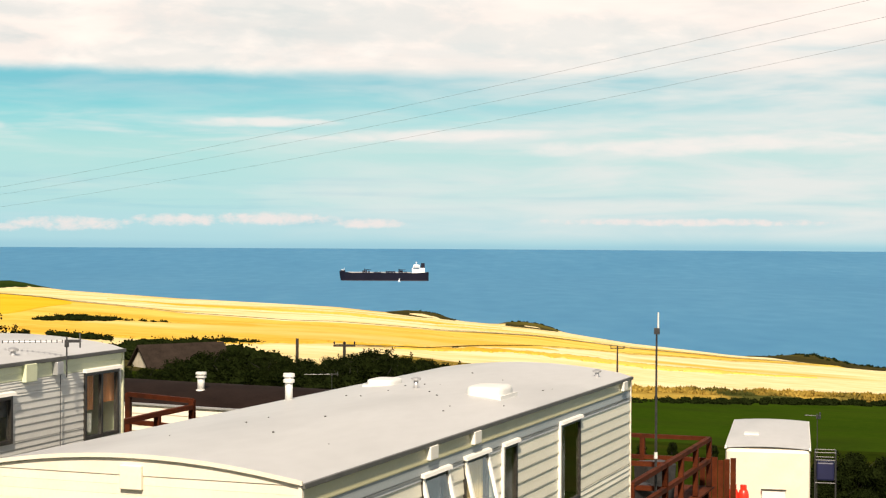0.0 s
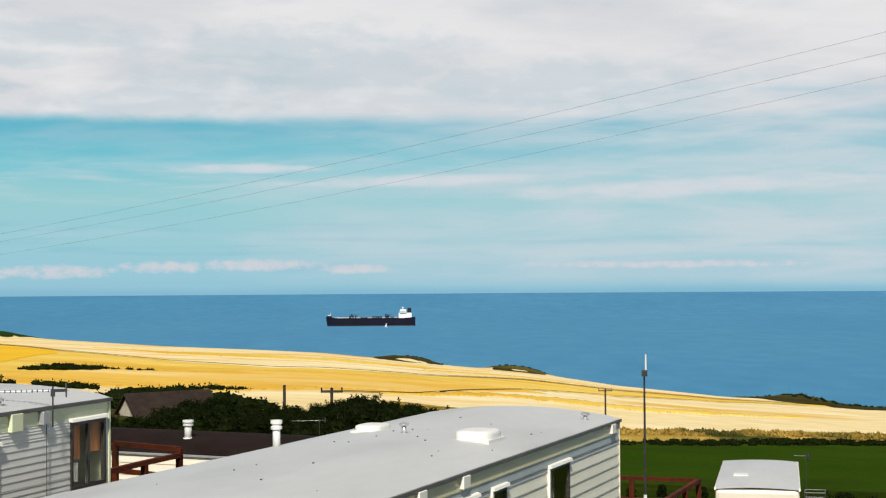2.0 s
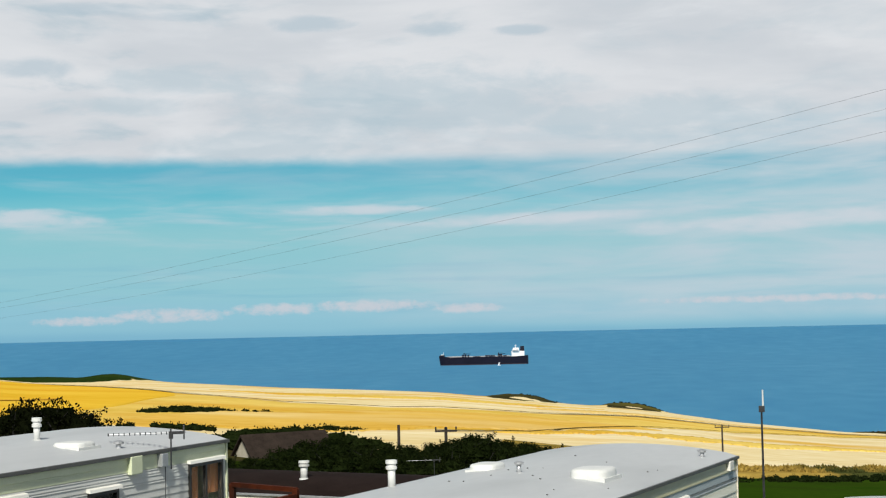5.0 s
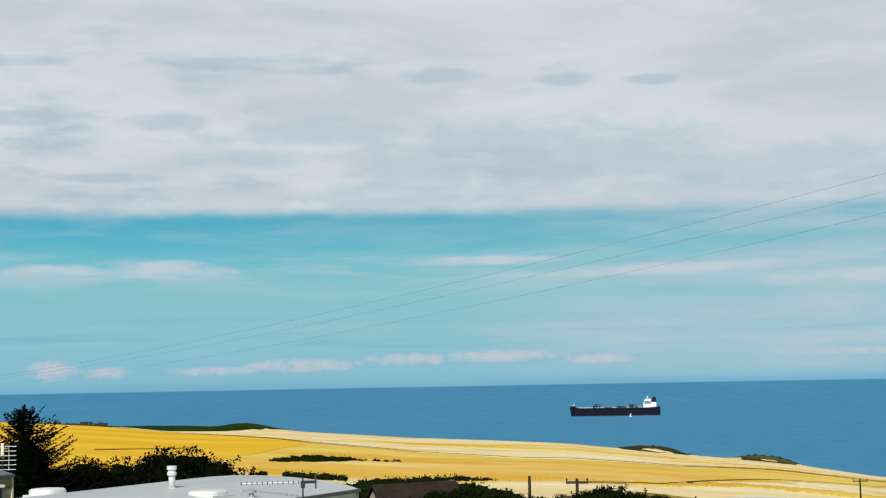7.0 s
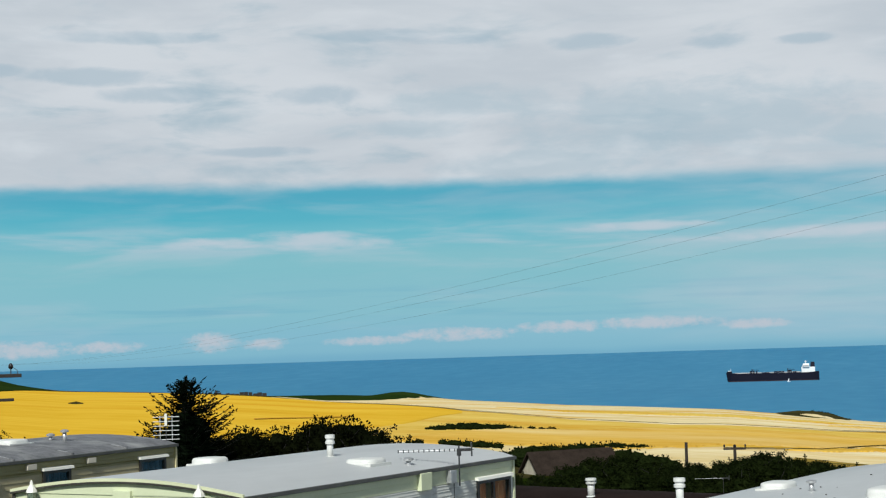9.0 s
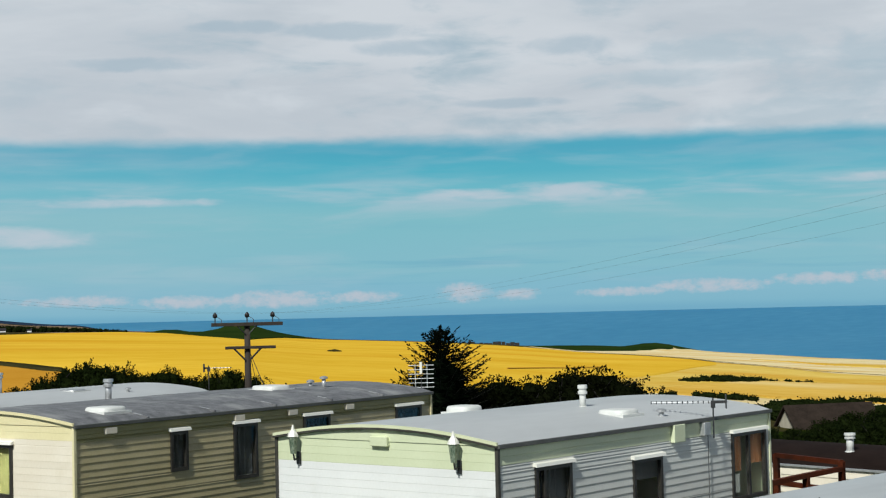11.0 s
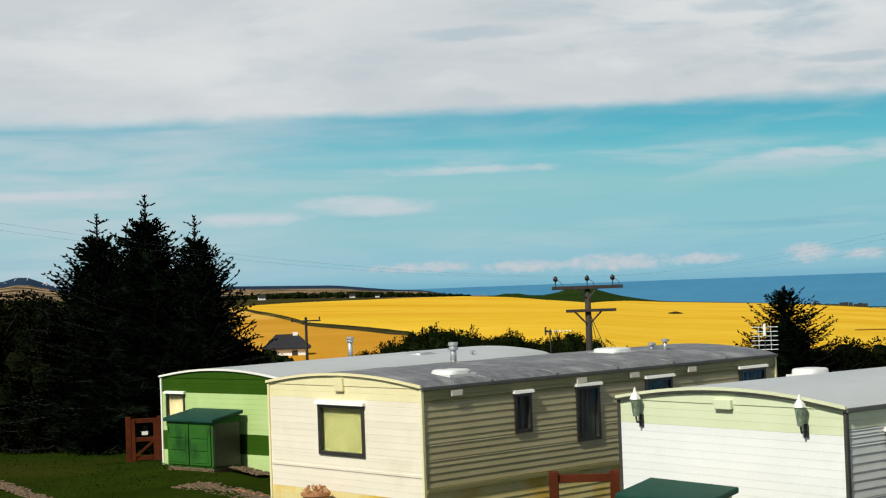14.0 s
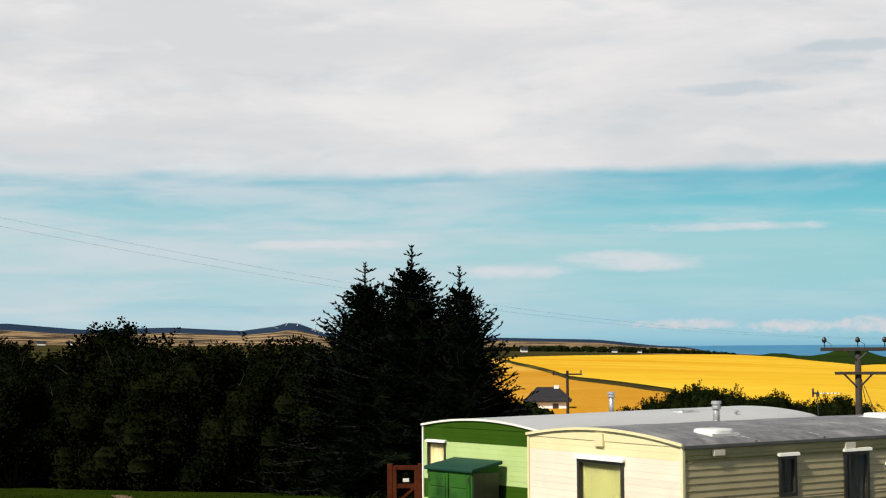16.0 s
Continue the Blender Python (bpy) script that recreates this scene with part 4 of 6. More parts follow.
rooflight(pale, 7.95, 0.75, arch(0.75, 3.66, 0.17) + 0.055, 0.75, 0.55, 0.13)
roof_vent(pale, 7.9, 1.87, 0.21, 0.12)
roof_vent(pale, 12.3, 0.3, 0.1, 0.07)
flue(pale, 6.6, 3.3, arch(3.3, 3.66, 0.17) + 0.03, 0.35, 0.055)

# mint green caravan
mint_holes_f = [(2.9, -1.0, 3.5, -0.32)]
mint = caravan("mint green static caravan with dark green bands", (-20.67, 24.05), -6.75, 8.6, 3.66, EYE.z - 1.827, -0.25, 0.16, ROOF_PALE,
               [(-0.28, MINT_DARK, "top"), (-1.13, MINT, "wall"), (-1.47, MINT_DARK, "band"), (-9, MINT, "skirt")], [(-0.28, MINT_DARK, "top"), (-9, MINT, "wall")], mint_holes_f, [])
window(mint, front_frame, *mint_holes_f[0], [("net_curtain", CURTAIN_TAN, 0.0, 1.0, 0.0, 1.0)], frame_w=0.04)
rooflight(mint, 5.5, 1.3, 0.19, 0.5, 0.5, 0.03, STEEL)
roof_vent(mint, 6.4, 0.5, 0.12, 0.05)
flue(mint, 6.0, 4.0, -0.1, 0.62, 0.06, STEEL)


# ---- plants ----
def leaves(b, rng, centre, radius, count, size, flat=1.0, up=0.0):
    """Leaf blades scattered over a lobe, each a folded quad."""
    for _ in range(count):
        d = rng.normal(size=3)
        d /= np.linalg.norm(d)
        p = np.array(centre) + d * np.array([radius, radius, radius * flat]) * (0.72 + 0.36 * rng.random())
        a = rng.normal(size=3) + d * 0.6 + np.array([0, 0, up])
        a /= np.linalg.norm(a)
        c = np.cross(a, rng.normal(size=3))
        c /= np.linalg.norm(c) + 1e-6
        s = size * (0.6 + 0.8 * rng.random())
        k = len(b.v)
        b.v += [tuple(p), tuple(p + a * s * 0.5 + c * s * 0.32), tuple(p + a * s), tuple(p + a * s * 0.5 - c * s * 0.32)]
        b.f.append((k, k + 1, k + 2, k + 3))


def lump(b, rng, centre, r, flat=1.0):
    """A rough inner mass so that a crown is dense."""
    n, m = 7, 5
    k = len(b.v)
    for j in range(1, m):
        for i in range(n):
            th, ph = math.pi * j / m, 2 * math.pi * (i + 0.5 * j) / n
            q = r * (0.8 + 0.35 * rng.random())
            b.v.append((centre[0] + q * math.sin(th) * math.cos(ph), centre[1] + q * math.sin(th) * math.sin(ph), centre[2] + flat * q * math.cos(th)))
    for j in range(m - 2):
        b.f += [(k + j * n + i, k + j * n + (i + 1) % n, k + (j + 1) * n + (i + 1) % n, k + (j + 1) * n + i) for i in range(n)]
    b.f += [tuple(k + i for i in range(n)), tuple(reversed([k + (m - 2) * n + i for i in range(n)]))]


def bush_meshes(seed, mat, lobes=26, per=330, size=0.026, tall=1.0, sprigs=16, inner=0.82):
    """Crown and stems of a shrub one unit high."""
    rng = np.random.default_rng(seed)
    crown, stem = Build(), Build()
    for i in range(lobes):
        a, h = rng.random() * 6.28, 0.12 + 0.72 * (i + 0.5) / lobes
        rad = 0.30 * math.sqrt(rng.random()) * (1.0 if h < 0.6 else 1.25 - h * 0.75)
        c = (rad * math.cos(a), rad * math.sin(a), h * tall)
        r = 0.10 + 0.07 * rng.random()
        lump(crown, rng, c, r * inner)
        leaves(crown, rng, c, r, per, size)
        stem.rod((0.03 * math.cos(a), 0.03 * math.sin(a), 0.0), c, 0.012, 0.004, 5)
    for i in range(sprigs):
        a, r = rng.random() * 6.28, 0.3 * rng.random()
        p = np.array([r * math.cos(a), r * math.sin(a), 0.82 + 0.08 * rng.random()])
        q = p + np.array([0.05 * rng.normal(), 0.05 * rng.normal(), 0.05 + 0.05 * rng.random()])
        stem.rod(tuple(p - (q - p) * 0.8), tuple(q), 0.004, 0.001, 4)
        for t in np.linspace(0.0, 1.0, 7):
            leaves(crown, rng, tuple(p + (q - p) * t), 0.022 * (1.2 - t * 0.7), 7, size * 0.9)
    return crown.mesh("crown", mat, fix=False), stem.mesh("stem", BARK, fix=False)


def shrub(name, label, meshes, az, r, height, spread, group, turn, category="shrub", lift=-0.1):
    p = at(az, r, lift)
    s = thing(name, label, category, Matrix.Translation(p) @ Matrix.Rotation(turn, 4, "Z") @ Matrix.Diagonal((height * spread, height * spread, height, 1)), group)
    for me in meshes:
        part("crown" if me.name.startswith("crown") else "stem", me, None, s)
    return s


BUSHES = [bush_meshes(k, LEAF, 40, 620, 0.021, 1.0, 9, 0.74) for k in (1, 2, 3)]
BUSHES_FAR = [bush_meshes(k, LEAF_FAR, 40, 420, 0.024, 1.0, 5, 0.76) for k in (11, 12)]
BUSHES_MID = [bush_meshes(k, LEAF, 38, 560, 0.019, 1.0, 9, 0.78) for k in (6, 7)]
rng = random.Random(5)
HEDGE_LABEL = "tall dense dark green hedge shrub beside the lawn"
k = 0
for row, (off, hgt) in enumerate(((0.0, 4.0), (2.2, 4.5))):
    az = 42.6 + row * 0.9
    while az < 66:
        base = 43.5 + max(0.0, az - 47) * 0.12 + off
        h = hgt * (0.9 + 0.2 * rng.random()) * (0.88 if az > 56.5 else 1.0) * (0.82 if az < 45 and row == 0 else 1.0)
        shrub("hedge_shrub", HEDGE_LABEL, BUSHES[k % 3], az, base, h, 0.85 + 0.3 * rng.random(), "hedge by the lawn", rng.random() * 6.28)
        az += 1.75 + 0.5 * rng.random()
        k += 1
for az, top in ((24.9, -2.9), (23.9, -2.4), (22.2, -2.7), (21.3, -2.5), (20.4, -2.7), (19.3, -2.55), (18.3, -2.35), (17.5, -2.3), (16.6, -2.6), (15.7, -3.0), (14.9, -3.35), (14.2, -3.6)):
    r = 58 + 4 * rng.random()
    h = r * math.tan(radians(top - 0.22)) + EYE.z - at(az, r).z
    shrub("shrub", "dark green shrub in a rough boundary thicket", BUSHES_MID[k % 2], az, r, h * 1.1, 1.0, "thicket behind the caravans", rng.random() * 6.28)
    k += 1
for az, top in ((37.6, -2.4), (36.7, -2.15), (35.9, -1.8), (35.2, -1.7), (34.6, -1.75), (33.9, -1.95), (33.1, -2.05), (32.4, -1.95), (31.6, -2.2), (30.9, -2.15), (30.2, -2.0), (29.4, -2.3), (28.8, -2.6)):
    r = 88 + 5 * rng.random()
    h = r * math.tan(radians(top)) + EYE.z - at(az, r).z
    shrub("tree", "rounded dark broadleaf tree in a field hedge", BUSHES_FAR[k % 2], az, r, h * 1.08, 0.8, "field hedge trees", rng.random() * 6.28, "tree")
    k += 1
for az, top in ((11.3, -4.5), (10.4, -4.55), (9.4, -4.3), (8.5, -4.05), (7.6, -4.0), (6.7, -4.3), (5.8, -4.35), (4.9, -4.3), (4.1, -4.25), (3.2, -4.15), (2.4, -4.0), (1.6, -4.2), (0.8, -4.3), (0.1, -4.45), (-0.6, -4.7)):
    for r, dip in ((92, 0.35), (104, 0.0)):
        h = r * math.tan(radians(top - dip)) + EYE.z - at(az, r).z
        shrub("tree", "low dark green tree in a windswept shelter belt", BUSHES_FAR[k % 2], az + 0.3 * rng.random(), r, h * 1.16, 1.1, "shelter belt", rng.random() * 6.28, "tree")
        k += 1
for az, r, top in ((-13.3, 55, -7.15), (-14.2, 56, -6.95), (-15.2, 54, -7.1), (-16.2, 56, -7.0), (-14.6, 49, -8.2), (-13.2, 50, -8.0), (-9.4, 80, -6.95), (-8.0, 82, -7.0), (-15.8, 49, -8.3), (-10.6, 72, -7.2), (-6.9, 80, -7.0)):
    h = r * math.tan(radians(top)) + EYE.z - at(az, r).z
    shrub("shrub", "dark low shrub in rough ground by the pasture", BUSHES_FAR[k % 2], az, r, max(h, 0.8), 0.95, "rough ground shrubs", rng.random() * 6.28)
    k += 1


def twig(b, g, p, d, wide):
    """A needled twig: two crossed slender blades from p along d."""
    d = np.array(d)
    side = np.cross(d, g.normal(size=3))
    side *= wide / (np.linalg.norm(side) + 1e-9)
    up = np.cross(d, side)
    up *= wide / (np.linalg.norm(up) + 1e-9)
    for q in (side, up):
        k = len(b.v)
        b.v += [tuple(p - d * 0.1), tuple(p + d * 0.45 + q), tuple(p + d), tuple(p + d * 0.45 - q)]
        b.f.append((k, k + 1, k + 2, k + 3))


def conifer_meshes(seed, branches, spread, shape=0.85, leader=0.12, lean=0.0):
    """Trunk, limbs with upturned tips and needled twigs of a spruce one unit high."""
    g = np.random.default_rng(seed)
    crown, wood = Build(), Build()
    wood.tube([(0, 0, -0.03, 0.022), (0, 0, 0.5, 0.012), (0.003, 0, 0.86, 0.0045), (0.004, 0, 1.0, 0.0022)], 8)
    full_h = 1.0 - leader
    for t in range(branches):
        k = 0.04 + 0.96 * ((t + g.random()) / branches) ** 0.92
        h = full_h * k
        reach = spread * (1 - k) ** shape * 0.95 + 0.030
        a = t * 2.4 + 0.5 * g.normal()
        length = reach * (0.55 + 0.55 * g.random()) * (1 + lean * math.cos(a))
        p0 = np.array([0, 0, h])
        out = np.array([math.cos(a), math.sin(a), 0.0])
        sidev = np.array([-math.sin(a), math.cos(a), 0.0])
        rise = -0.16 + 0.66 * k ** 1.6 + 0.16 * g.normal()
        mid = p0 + out * length * 0.6 + np.array([0, 0, rise * length * 0.5])
        tip = mid + out * length * 0.4 + np.array([0, 0, (rise + 0.1 + 0.5 * g.random()) * length * 0.42])
        wood.rod(tuple(p0), tuple(mid), 0.006 * (1.05 - h), 0.004 * (1.05 - h), 4)
        wood.rod(tuple(mid), tuple(tip), 0.004 * (1.05 - h), 0.0012, 4)
        n = max(6, int(24 * length / spread))
        for q in np.linspace(0.25, 1.0, n):
            low = q < 0.6
            c = p0 + (mid - p0) * q / 0.6 if low else mid + (tip - mid) * (q - 0.6) / 0.4
            along = (mid - p0 if low else tip - mid)
            along = along / np.linalg.norm(along)
            w = (0.16 * length * (1.08 - q) + 0.010) * (0.4 + 1.1 * g.random())
            for side in (-1, 1):
                e = sidev * side * w * 1.1 + along * w * 0.6 + np.array([0, 0, 0.35 * g.normal() * w])
                twig(crown, g, c, e, 0.0036)
            twig(crown, g, c, along * 0.014 + g.normal(size=3) * 0.006, 0.0034)
    for i in range(12):
        z = 0.06 + 0.66 * i / 11
        lump(crown, g, (0, 0, z), spread * (1 - z) ** shape * 0.52, 0.8)
    for u in np.linspace(full_h, 0.99, 9):
        for j in range(3):
            a = g.random() * 6.28
            twig(crown, g, np.array([0.003, 0, u]), np.array([math.cos(a) * 0.012, math.sin(a) * 0.012, 0.016]), 0.003)
    for u in (full_h + leader * 0.3, full_h + leader * 0.62):
        for j in range(3):
            a = j * 2.1 + g.random()
            d = np.array([math.cos(a), math.sin(a), 0.45]) * leader * 0.36 * (0.7 + 0.5 * g.random())
            wood.rod((0.003, 0, u), tuple(np.array([0.003, 0, u]) + d), 0.0018, 0.001, 4)
            for q in (0.1, 0.4, 0.7):
                twig(crown, g, np.array([0.003, 0, u]) + d * q, d * 0.4 + g.normal(size=3) * 0.004, 0.004)
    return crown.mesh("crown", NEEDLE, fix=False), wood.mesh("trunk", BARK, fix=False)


def conifer(label, meshes, az, r, top, wide, group, turn):
    p = at(az, r)
    h = r * math.tan(radians(top)) + EYE.z - p.z
    s = thing("conifer", label, "tree", Matrix.Translation(p) @ Matrix.Rotation(turn, 4, "Z") @ Matrix.Diagonal((h * wide, h * wide, h, 1)), group)
    part("crown", meshes[0], None, s)
    part("trunk", meshes[1], None, s)


SPRUCE = [conifer_meshes(s, 560, 0.46, 0.78) for s in (21, 22)]
SPRUCE_LABEL = "dark green spruce tree rising above the hedge"
conifer(SPRUCE_LABEL + " with the tallest tip", SPRUCE[0], 45.2, 42.5, 3.35, 1.15, "spruces", 0.4)
conifer(SPRUCE_LABEL, SPRUCE[1], 46.85, 43.2, 2.75, 1.2, "spruces", 1.9)
conifer(SPRUCE_LABEL, SPRUCE[1], 43.45, 42.0, 2.6, 1.0, "spruces", 3.6)
conifer("dark windswept conifer standing above a thicket", conifer_meshes(31, 460, 0.50, 0.66, 0.05, 0.12), 22.85, 57, -0.62, 1.1, "", 1.1)


def thicket(name, label, az0, r0, az1, r1, height, depth_m, count, size, seed, cat="hedge", mat=None):
    """A far hedge of many small clumps, lowest at its ends."""
    g = np.random.default_rng(seed)
    b = Build()
    for i in range(count):
        u = g.random()
        az, r = az0 + (az1 - az0) * u, r0 + (r1 - r0) * u + depth_m * (g.random() - 0.5)
        p = at(az, r)
        h = height * (0.25 + 0.75 * math.sin(math.pi * min(1, max(0, u))) ** 0.6) * (0.5 + 0.6 * g.random())
        if cat == "grass":
            leaves(b, g, (p.x, p.y, p.z + h * 0.3), h * 0.6, 90, size * 0.8, 0.6, 2.5)
            continue
        lump(b, g, (p.x, p.y, p.z + h * 0.4), h * 0.64)
        leaves(b, g, (p.x, p.y, p.z + h * 0.4), h * 0.66, 40, size * 0.55)
    ob = new(name, b.mesh(name, mat or LEAF_FAR, fix=False))
    return tagged(ob, label, cat, kind="stuff")


thicket("field_hedge", "dark gorse thicket in the stubble field", 14.5, 300, 11.0, 335, 1.7, 14, 90, 0.6, 41)
thicket("field_hedge", "small dark bushes at the edge of the stubble", 11.0, 335, 9.7, 345, 1.1, 8, 16, 0.6, 42)
thicket("field_hedge", "dark hedge below the ochre stubble", 10.5, 222, 6.4, 236, 1.1, 10, 70, 0.6, 43)
thicket("field_hedge", "scattered bushes along the field edge", 15.6, 222, 10.5, 215, 1.2, 6, 40, 0.6, 44)
thicket("field_hedge", "dark overgrown hedge behind the stone house", 12.6, 176, 5.6, 172, 2.3, 9, 150, 0.55, 45)
thicket("hedge_line", "dark tree belt beyond the barley", 43.2, 1300, 33.8, 1750, 5.5, 90, 240, 2.0, 46)
thicket("clifftop_scrub", "dark gorse along the cliff edge", 2.4, 1015, -0.5, 980, 1.6, 14, 70, 0.7, 47)
thicket("clifftop_scrub", "dark gorse on a rocky headland", -1.8, 960, -4.2, 930, 1.6, 14, 70, 0.7, 48)
thicket("clifftop_scrub", "dark scrub along the cliff edge", -10.4, 830, -17, 680, 1.8, 30, 120, 0.7, 49)
thicket("verge_growth", "dark growth under the dry grass verge", -6.0, 139, -20, 184, 0.8, 7, 300, 0.25, 50)
thicket("verge_grass", "tall brown and golden grass along the field edge", -4.0, 149, -22, 203, 1.3, 12, 620, 0.5, 51, "grass", DRYGRASS)

thicket("rough_grass", "golden rough grass among the shrubs by the pasture", -14.2, 46.5, -16.6, 47.5, 0.75, 2.0, 60, 0.22, 52, "grass", DRYGRASS)
thicket("rough_grass", "dry weeds growing behind the timber deck", -6.6, 45, -11.4, 46, 0.6, 4.0, 90, 0.22, 53, "grass", DRYGRASS)
thicket("garden_growth", "dark shrubs round the white cottage", 43.2, 185, 40.2, 184, 1.9, 8, 60, 0.5, 54)

# ---- poles and wires ----
POLE_AZ, POLE_R = 29.66, 55.0
pp = at(POLE_AZ, POLE_R)
top_z = EYE.z + POLE_R * math.tan(radians(-0.42)) - pp.z
pole = thing("electricity_pole", "weathered wooden electricity pole with two crossarms", "pole", pose(pp.x, pp.y, pp.z, 0, 0, POLE_AZ))
part("post", Build().tube([(0, 0, -0.3, 0.15), (0, 0, top_z * 0.5, 0.12), (0, 0, top_z + 0.05, 0.095)], 12), WOOD_GREY, pole, smooth=True)
part("crossarm", Build().box(-1.20, -0.19, top_z - 0.06, 1.20, -0.09, top_z + 0.06), WOOD_GREY, pole, bevel=0.012)
low_z = EYE.z + POLE_R * math.tan(radians(-1.24)) - pp.z
part("crossarm", Build().box(-0.75, -0.20, low_z - 0.05, 0.95, -0.10, low_z + 0.05), WOOD_GREY, pole, bevel=0.012)
for sx in (-1, 1):
    part("brace", Build().rod((0.45 * sx, -0.15, low_z - 0.03), (0.08 * sx, -0.12, low_z - 0.42), 0.035), WOOD_GREY, pole)
    part("brace", Build().rod((0.35 * sx, -0.14, top_z - 0.03), (0.06 * sx, -0.12, top_z - 0.33), 0.022), DARKMETAL, pole)
for x in (-1.07, 0.0, 0.86):
    pin = part("insulator_pin", Build().rod((x, -0.14, top_z + 0.05), (x, -0.14, top_z + 0.25), 0.018), DARKMETAL, pole)
    part("insulator", Build().tube([(x, -0.14, top_z + 0.22, 0.03), (x, -0.14, top_z + 0.25, 0.075), (x, -0.14, top_z + 0.33, 0.08), (x, -0.14, top_z + 0.38, 0.05), (x, -0.14, top_z + 0.41, 0.02)], 10), PORCELAIN, pin, smooth=True)
    part("jumper_lead", Build().rod((x + 0.05, -0.14, top_z + 0.28), (x + 0.22, -0.14, top_z + 0.16), 0.01).rod((x + 0.22, -0.14, top_z + 0.16), (x + 0.2, -0.13, top_z - 0.02), 0.01), CABLE, pin)
for x, y in ((1.9, 0.6), (1.0, 1.4)):
    part("stay_wire", Build().rod((0.05, 0, low_z - 0.1), (x, y, -0.2), 0.012), CABLE, pole)


def t_pole(az, r, top, arm, label, bearing=0.0, lift_top=0.0):
    p = at(az, r)
    h = EYE.z + r * math.tan(radians(top)) - p.z
    t = thing("electricity_pole", label, "pole", pose(p.x, p.y, p.z, 0, 0, az + bearing), "distant poles")
    part("post", Build().tube([(0, 0, -0.3, 0.13), (0, 0, h, 0.10)], 8), WOOD_GREY, t)
    if arm:
        part("crossarm", Build().box(-arm, -0.14, h - 0.32, arm, -0.05, h - 0.2), WOOD_GREY, t)
        for x in (-arm * 0.92, 0.0, arm * 0.92):
            part("insulator", Build().tube([(x, -0.1, h - 0.2, 0.03), (x, -0.1, h - 0.05, 0.06), (x, -0.1, h + 0.04, 0.05)], 6), PORCELAIN, t)


t_pole(39.68, 126, -1.13, 1.15, "wooden pole with a crossarm beside the cottage")
t_pole(3.66, 110, -3.58, 0.75, "wooden pole with a short crossarm above the trees")
t_pole(5.33, 112, -3.46, 0.0, "plain wooden pole among the shelter belt")
t_pole(-6.03, 205, -3.66, 0.9, "slender wooden pole in the stubble field")


def wire(name, a, b, mid_drop, r, label, group):
    """A hanging wire from a to b; mid_drop: sag at the middle."""
    w, n, m = Build(), 28, 5
    a, b = Vector(a), Vector(b)
    pts = []
    for i in range(n + 1):
        t = i / n
        q = a.lerp(b, t)
        q.z -= 4 * mid_drop * t * (1 - t)
        pts.append(q)
    side = (b - a).cross(Vector((0, 0, 1))).normalized()
    for p in pts:
        w.v += [tuple(p + side * r * math.cos(6.2832 * i / m) + Vector((0, 0, r * math.sin(6.2832 * i / m)))) for i in range(m)]
    w.f = [(k * m + i, k * m + (i + 1) % m, (k + 1) * m + (i + 1) % m, (k + 1) * m + i) for k in range(n) for i in range(m)]
    ob = new(name, w.mesh(name, CABLE, fix=False))
    return tagged(ob, label, "wire", group)


across = heading(POLE_AZ - 90)
for k_, x in enumerate((-1.07, 0.0, 0.86)):
    start = Vector((pp.x, pp.y, pp.z + top_z + 0.38)) + across * x
    end = Vector((10.4, 6.0, 0)) + Vector((0.74, 0.67, 0)) * (x + 1.07)
    end.z = EYE.z + 3.17 + 0.04 * k_
    wire("power_line", start, end, (0.97, 0.91, 1.0)[k_], 0.0011, "thin dark overhead power line", "overhead lines")
for k_, x in enumerate((-0.9, 0.0)):
    start = Vector((pp.x, pp.y, pp.z + top_z + 0.38)) + across * x
    end = Vector((-24.6, 4.3, EYE.z + 3.7)) + Vector((0.3, 0.9, 0)) * x
    wire("power_line", start, end, 0.8, 0.0016, "thin dark overhead power line", "overhead lines")
# the poles that carry the wires on, beside and behind the bank
for x, y, z in ((10.4, 6.0, EYE.z + 3.35), (-24.6, 4.3, EYE.z + 3.7)):
    gz = ground_z(x, y)
    e = thing("electricity_pole", "weathered wooden electricity pole", "pole", pose(x, y, gz, 0, 0, 45))
    part("post", Build().tube([(0, 0, -0.3, 0.15), (0, 0, z - gz - 0.25, 0.12)], 10), WOOD_GREY, e)
    part("crossarm", Build().box(-1.8, -0.2, z - gz - 0.45, 1.6, -0.1, z - gz - 0.33), WOOD_GREY, e)

# ---- ship ----
SHIP_R, SHIP_AZ = 3000.0, 2.27
sp_ = heading(SHIP_AZ) * SHIP_R
ship = thing("tanker", "dark-hulled oil tanker with white bridge at anchor", "ship", pose(sp_.x, sp_.y, EYE.z - SEA_DROP, 0, 0, SHIP_AZ))
hull = Build()
secs = [(-83, 0.6, 17.5), (-80, 3.5, 16.8), (-72, 9, 15.8), (-60, 13, 14.6), (-30, 14, 14.2), (20, 14, 14.2), (60, 14, 14.4), (78, 12, 15.6), (83, 10.5, 16.2)]
for x, w, h in secs:
    rake = 3.0 if x < -78 else 0.0
    hull.v += [(x + rake, -w * 0.86, -2), (x, -w, h), (x, w, h), (x + rake, w * 0.86, -2)]
n_ = len(secs)
hull.f = [(4 * i + j, 4 * i + 4 + j, 4 * i + 4 + (j + 1) % 4, 4 * i + (j + 1) % 4) for i in range(n_ - 1) for j in range(4)] + [(0, 1, 2, 3), (4 * n_ - 1, 4 * n_ - 2, 4 * n_ - 3, 4 * n_ - 4)]
part("hull", hull, HULL, ship)
part("waterline_band", Build().box(-78, -14.15, -1.5, 80, -13.95, 1.2), material("antifouling", (0.022, 0.007, 0.012), (0.036, 0.011, 0.016), 0.6, 0.1), ship, "dull red band at the waterline")
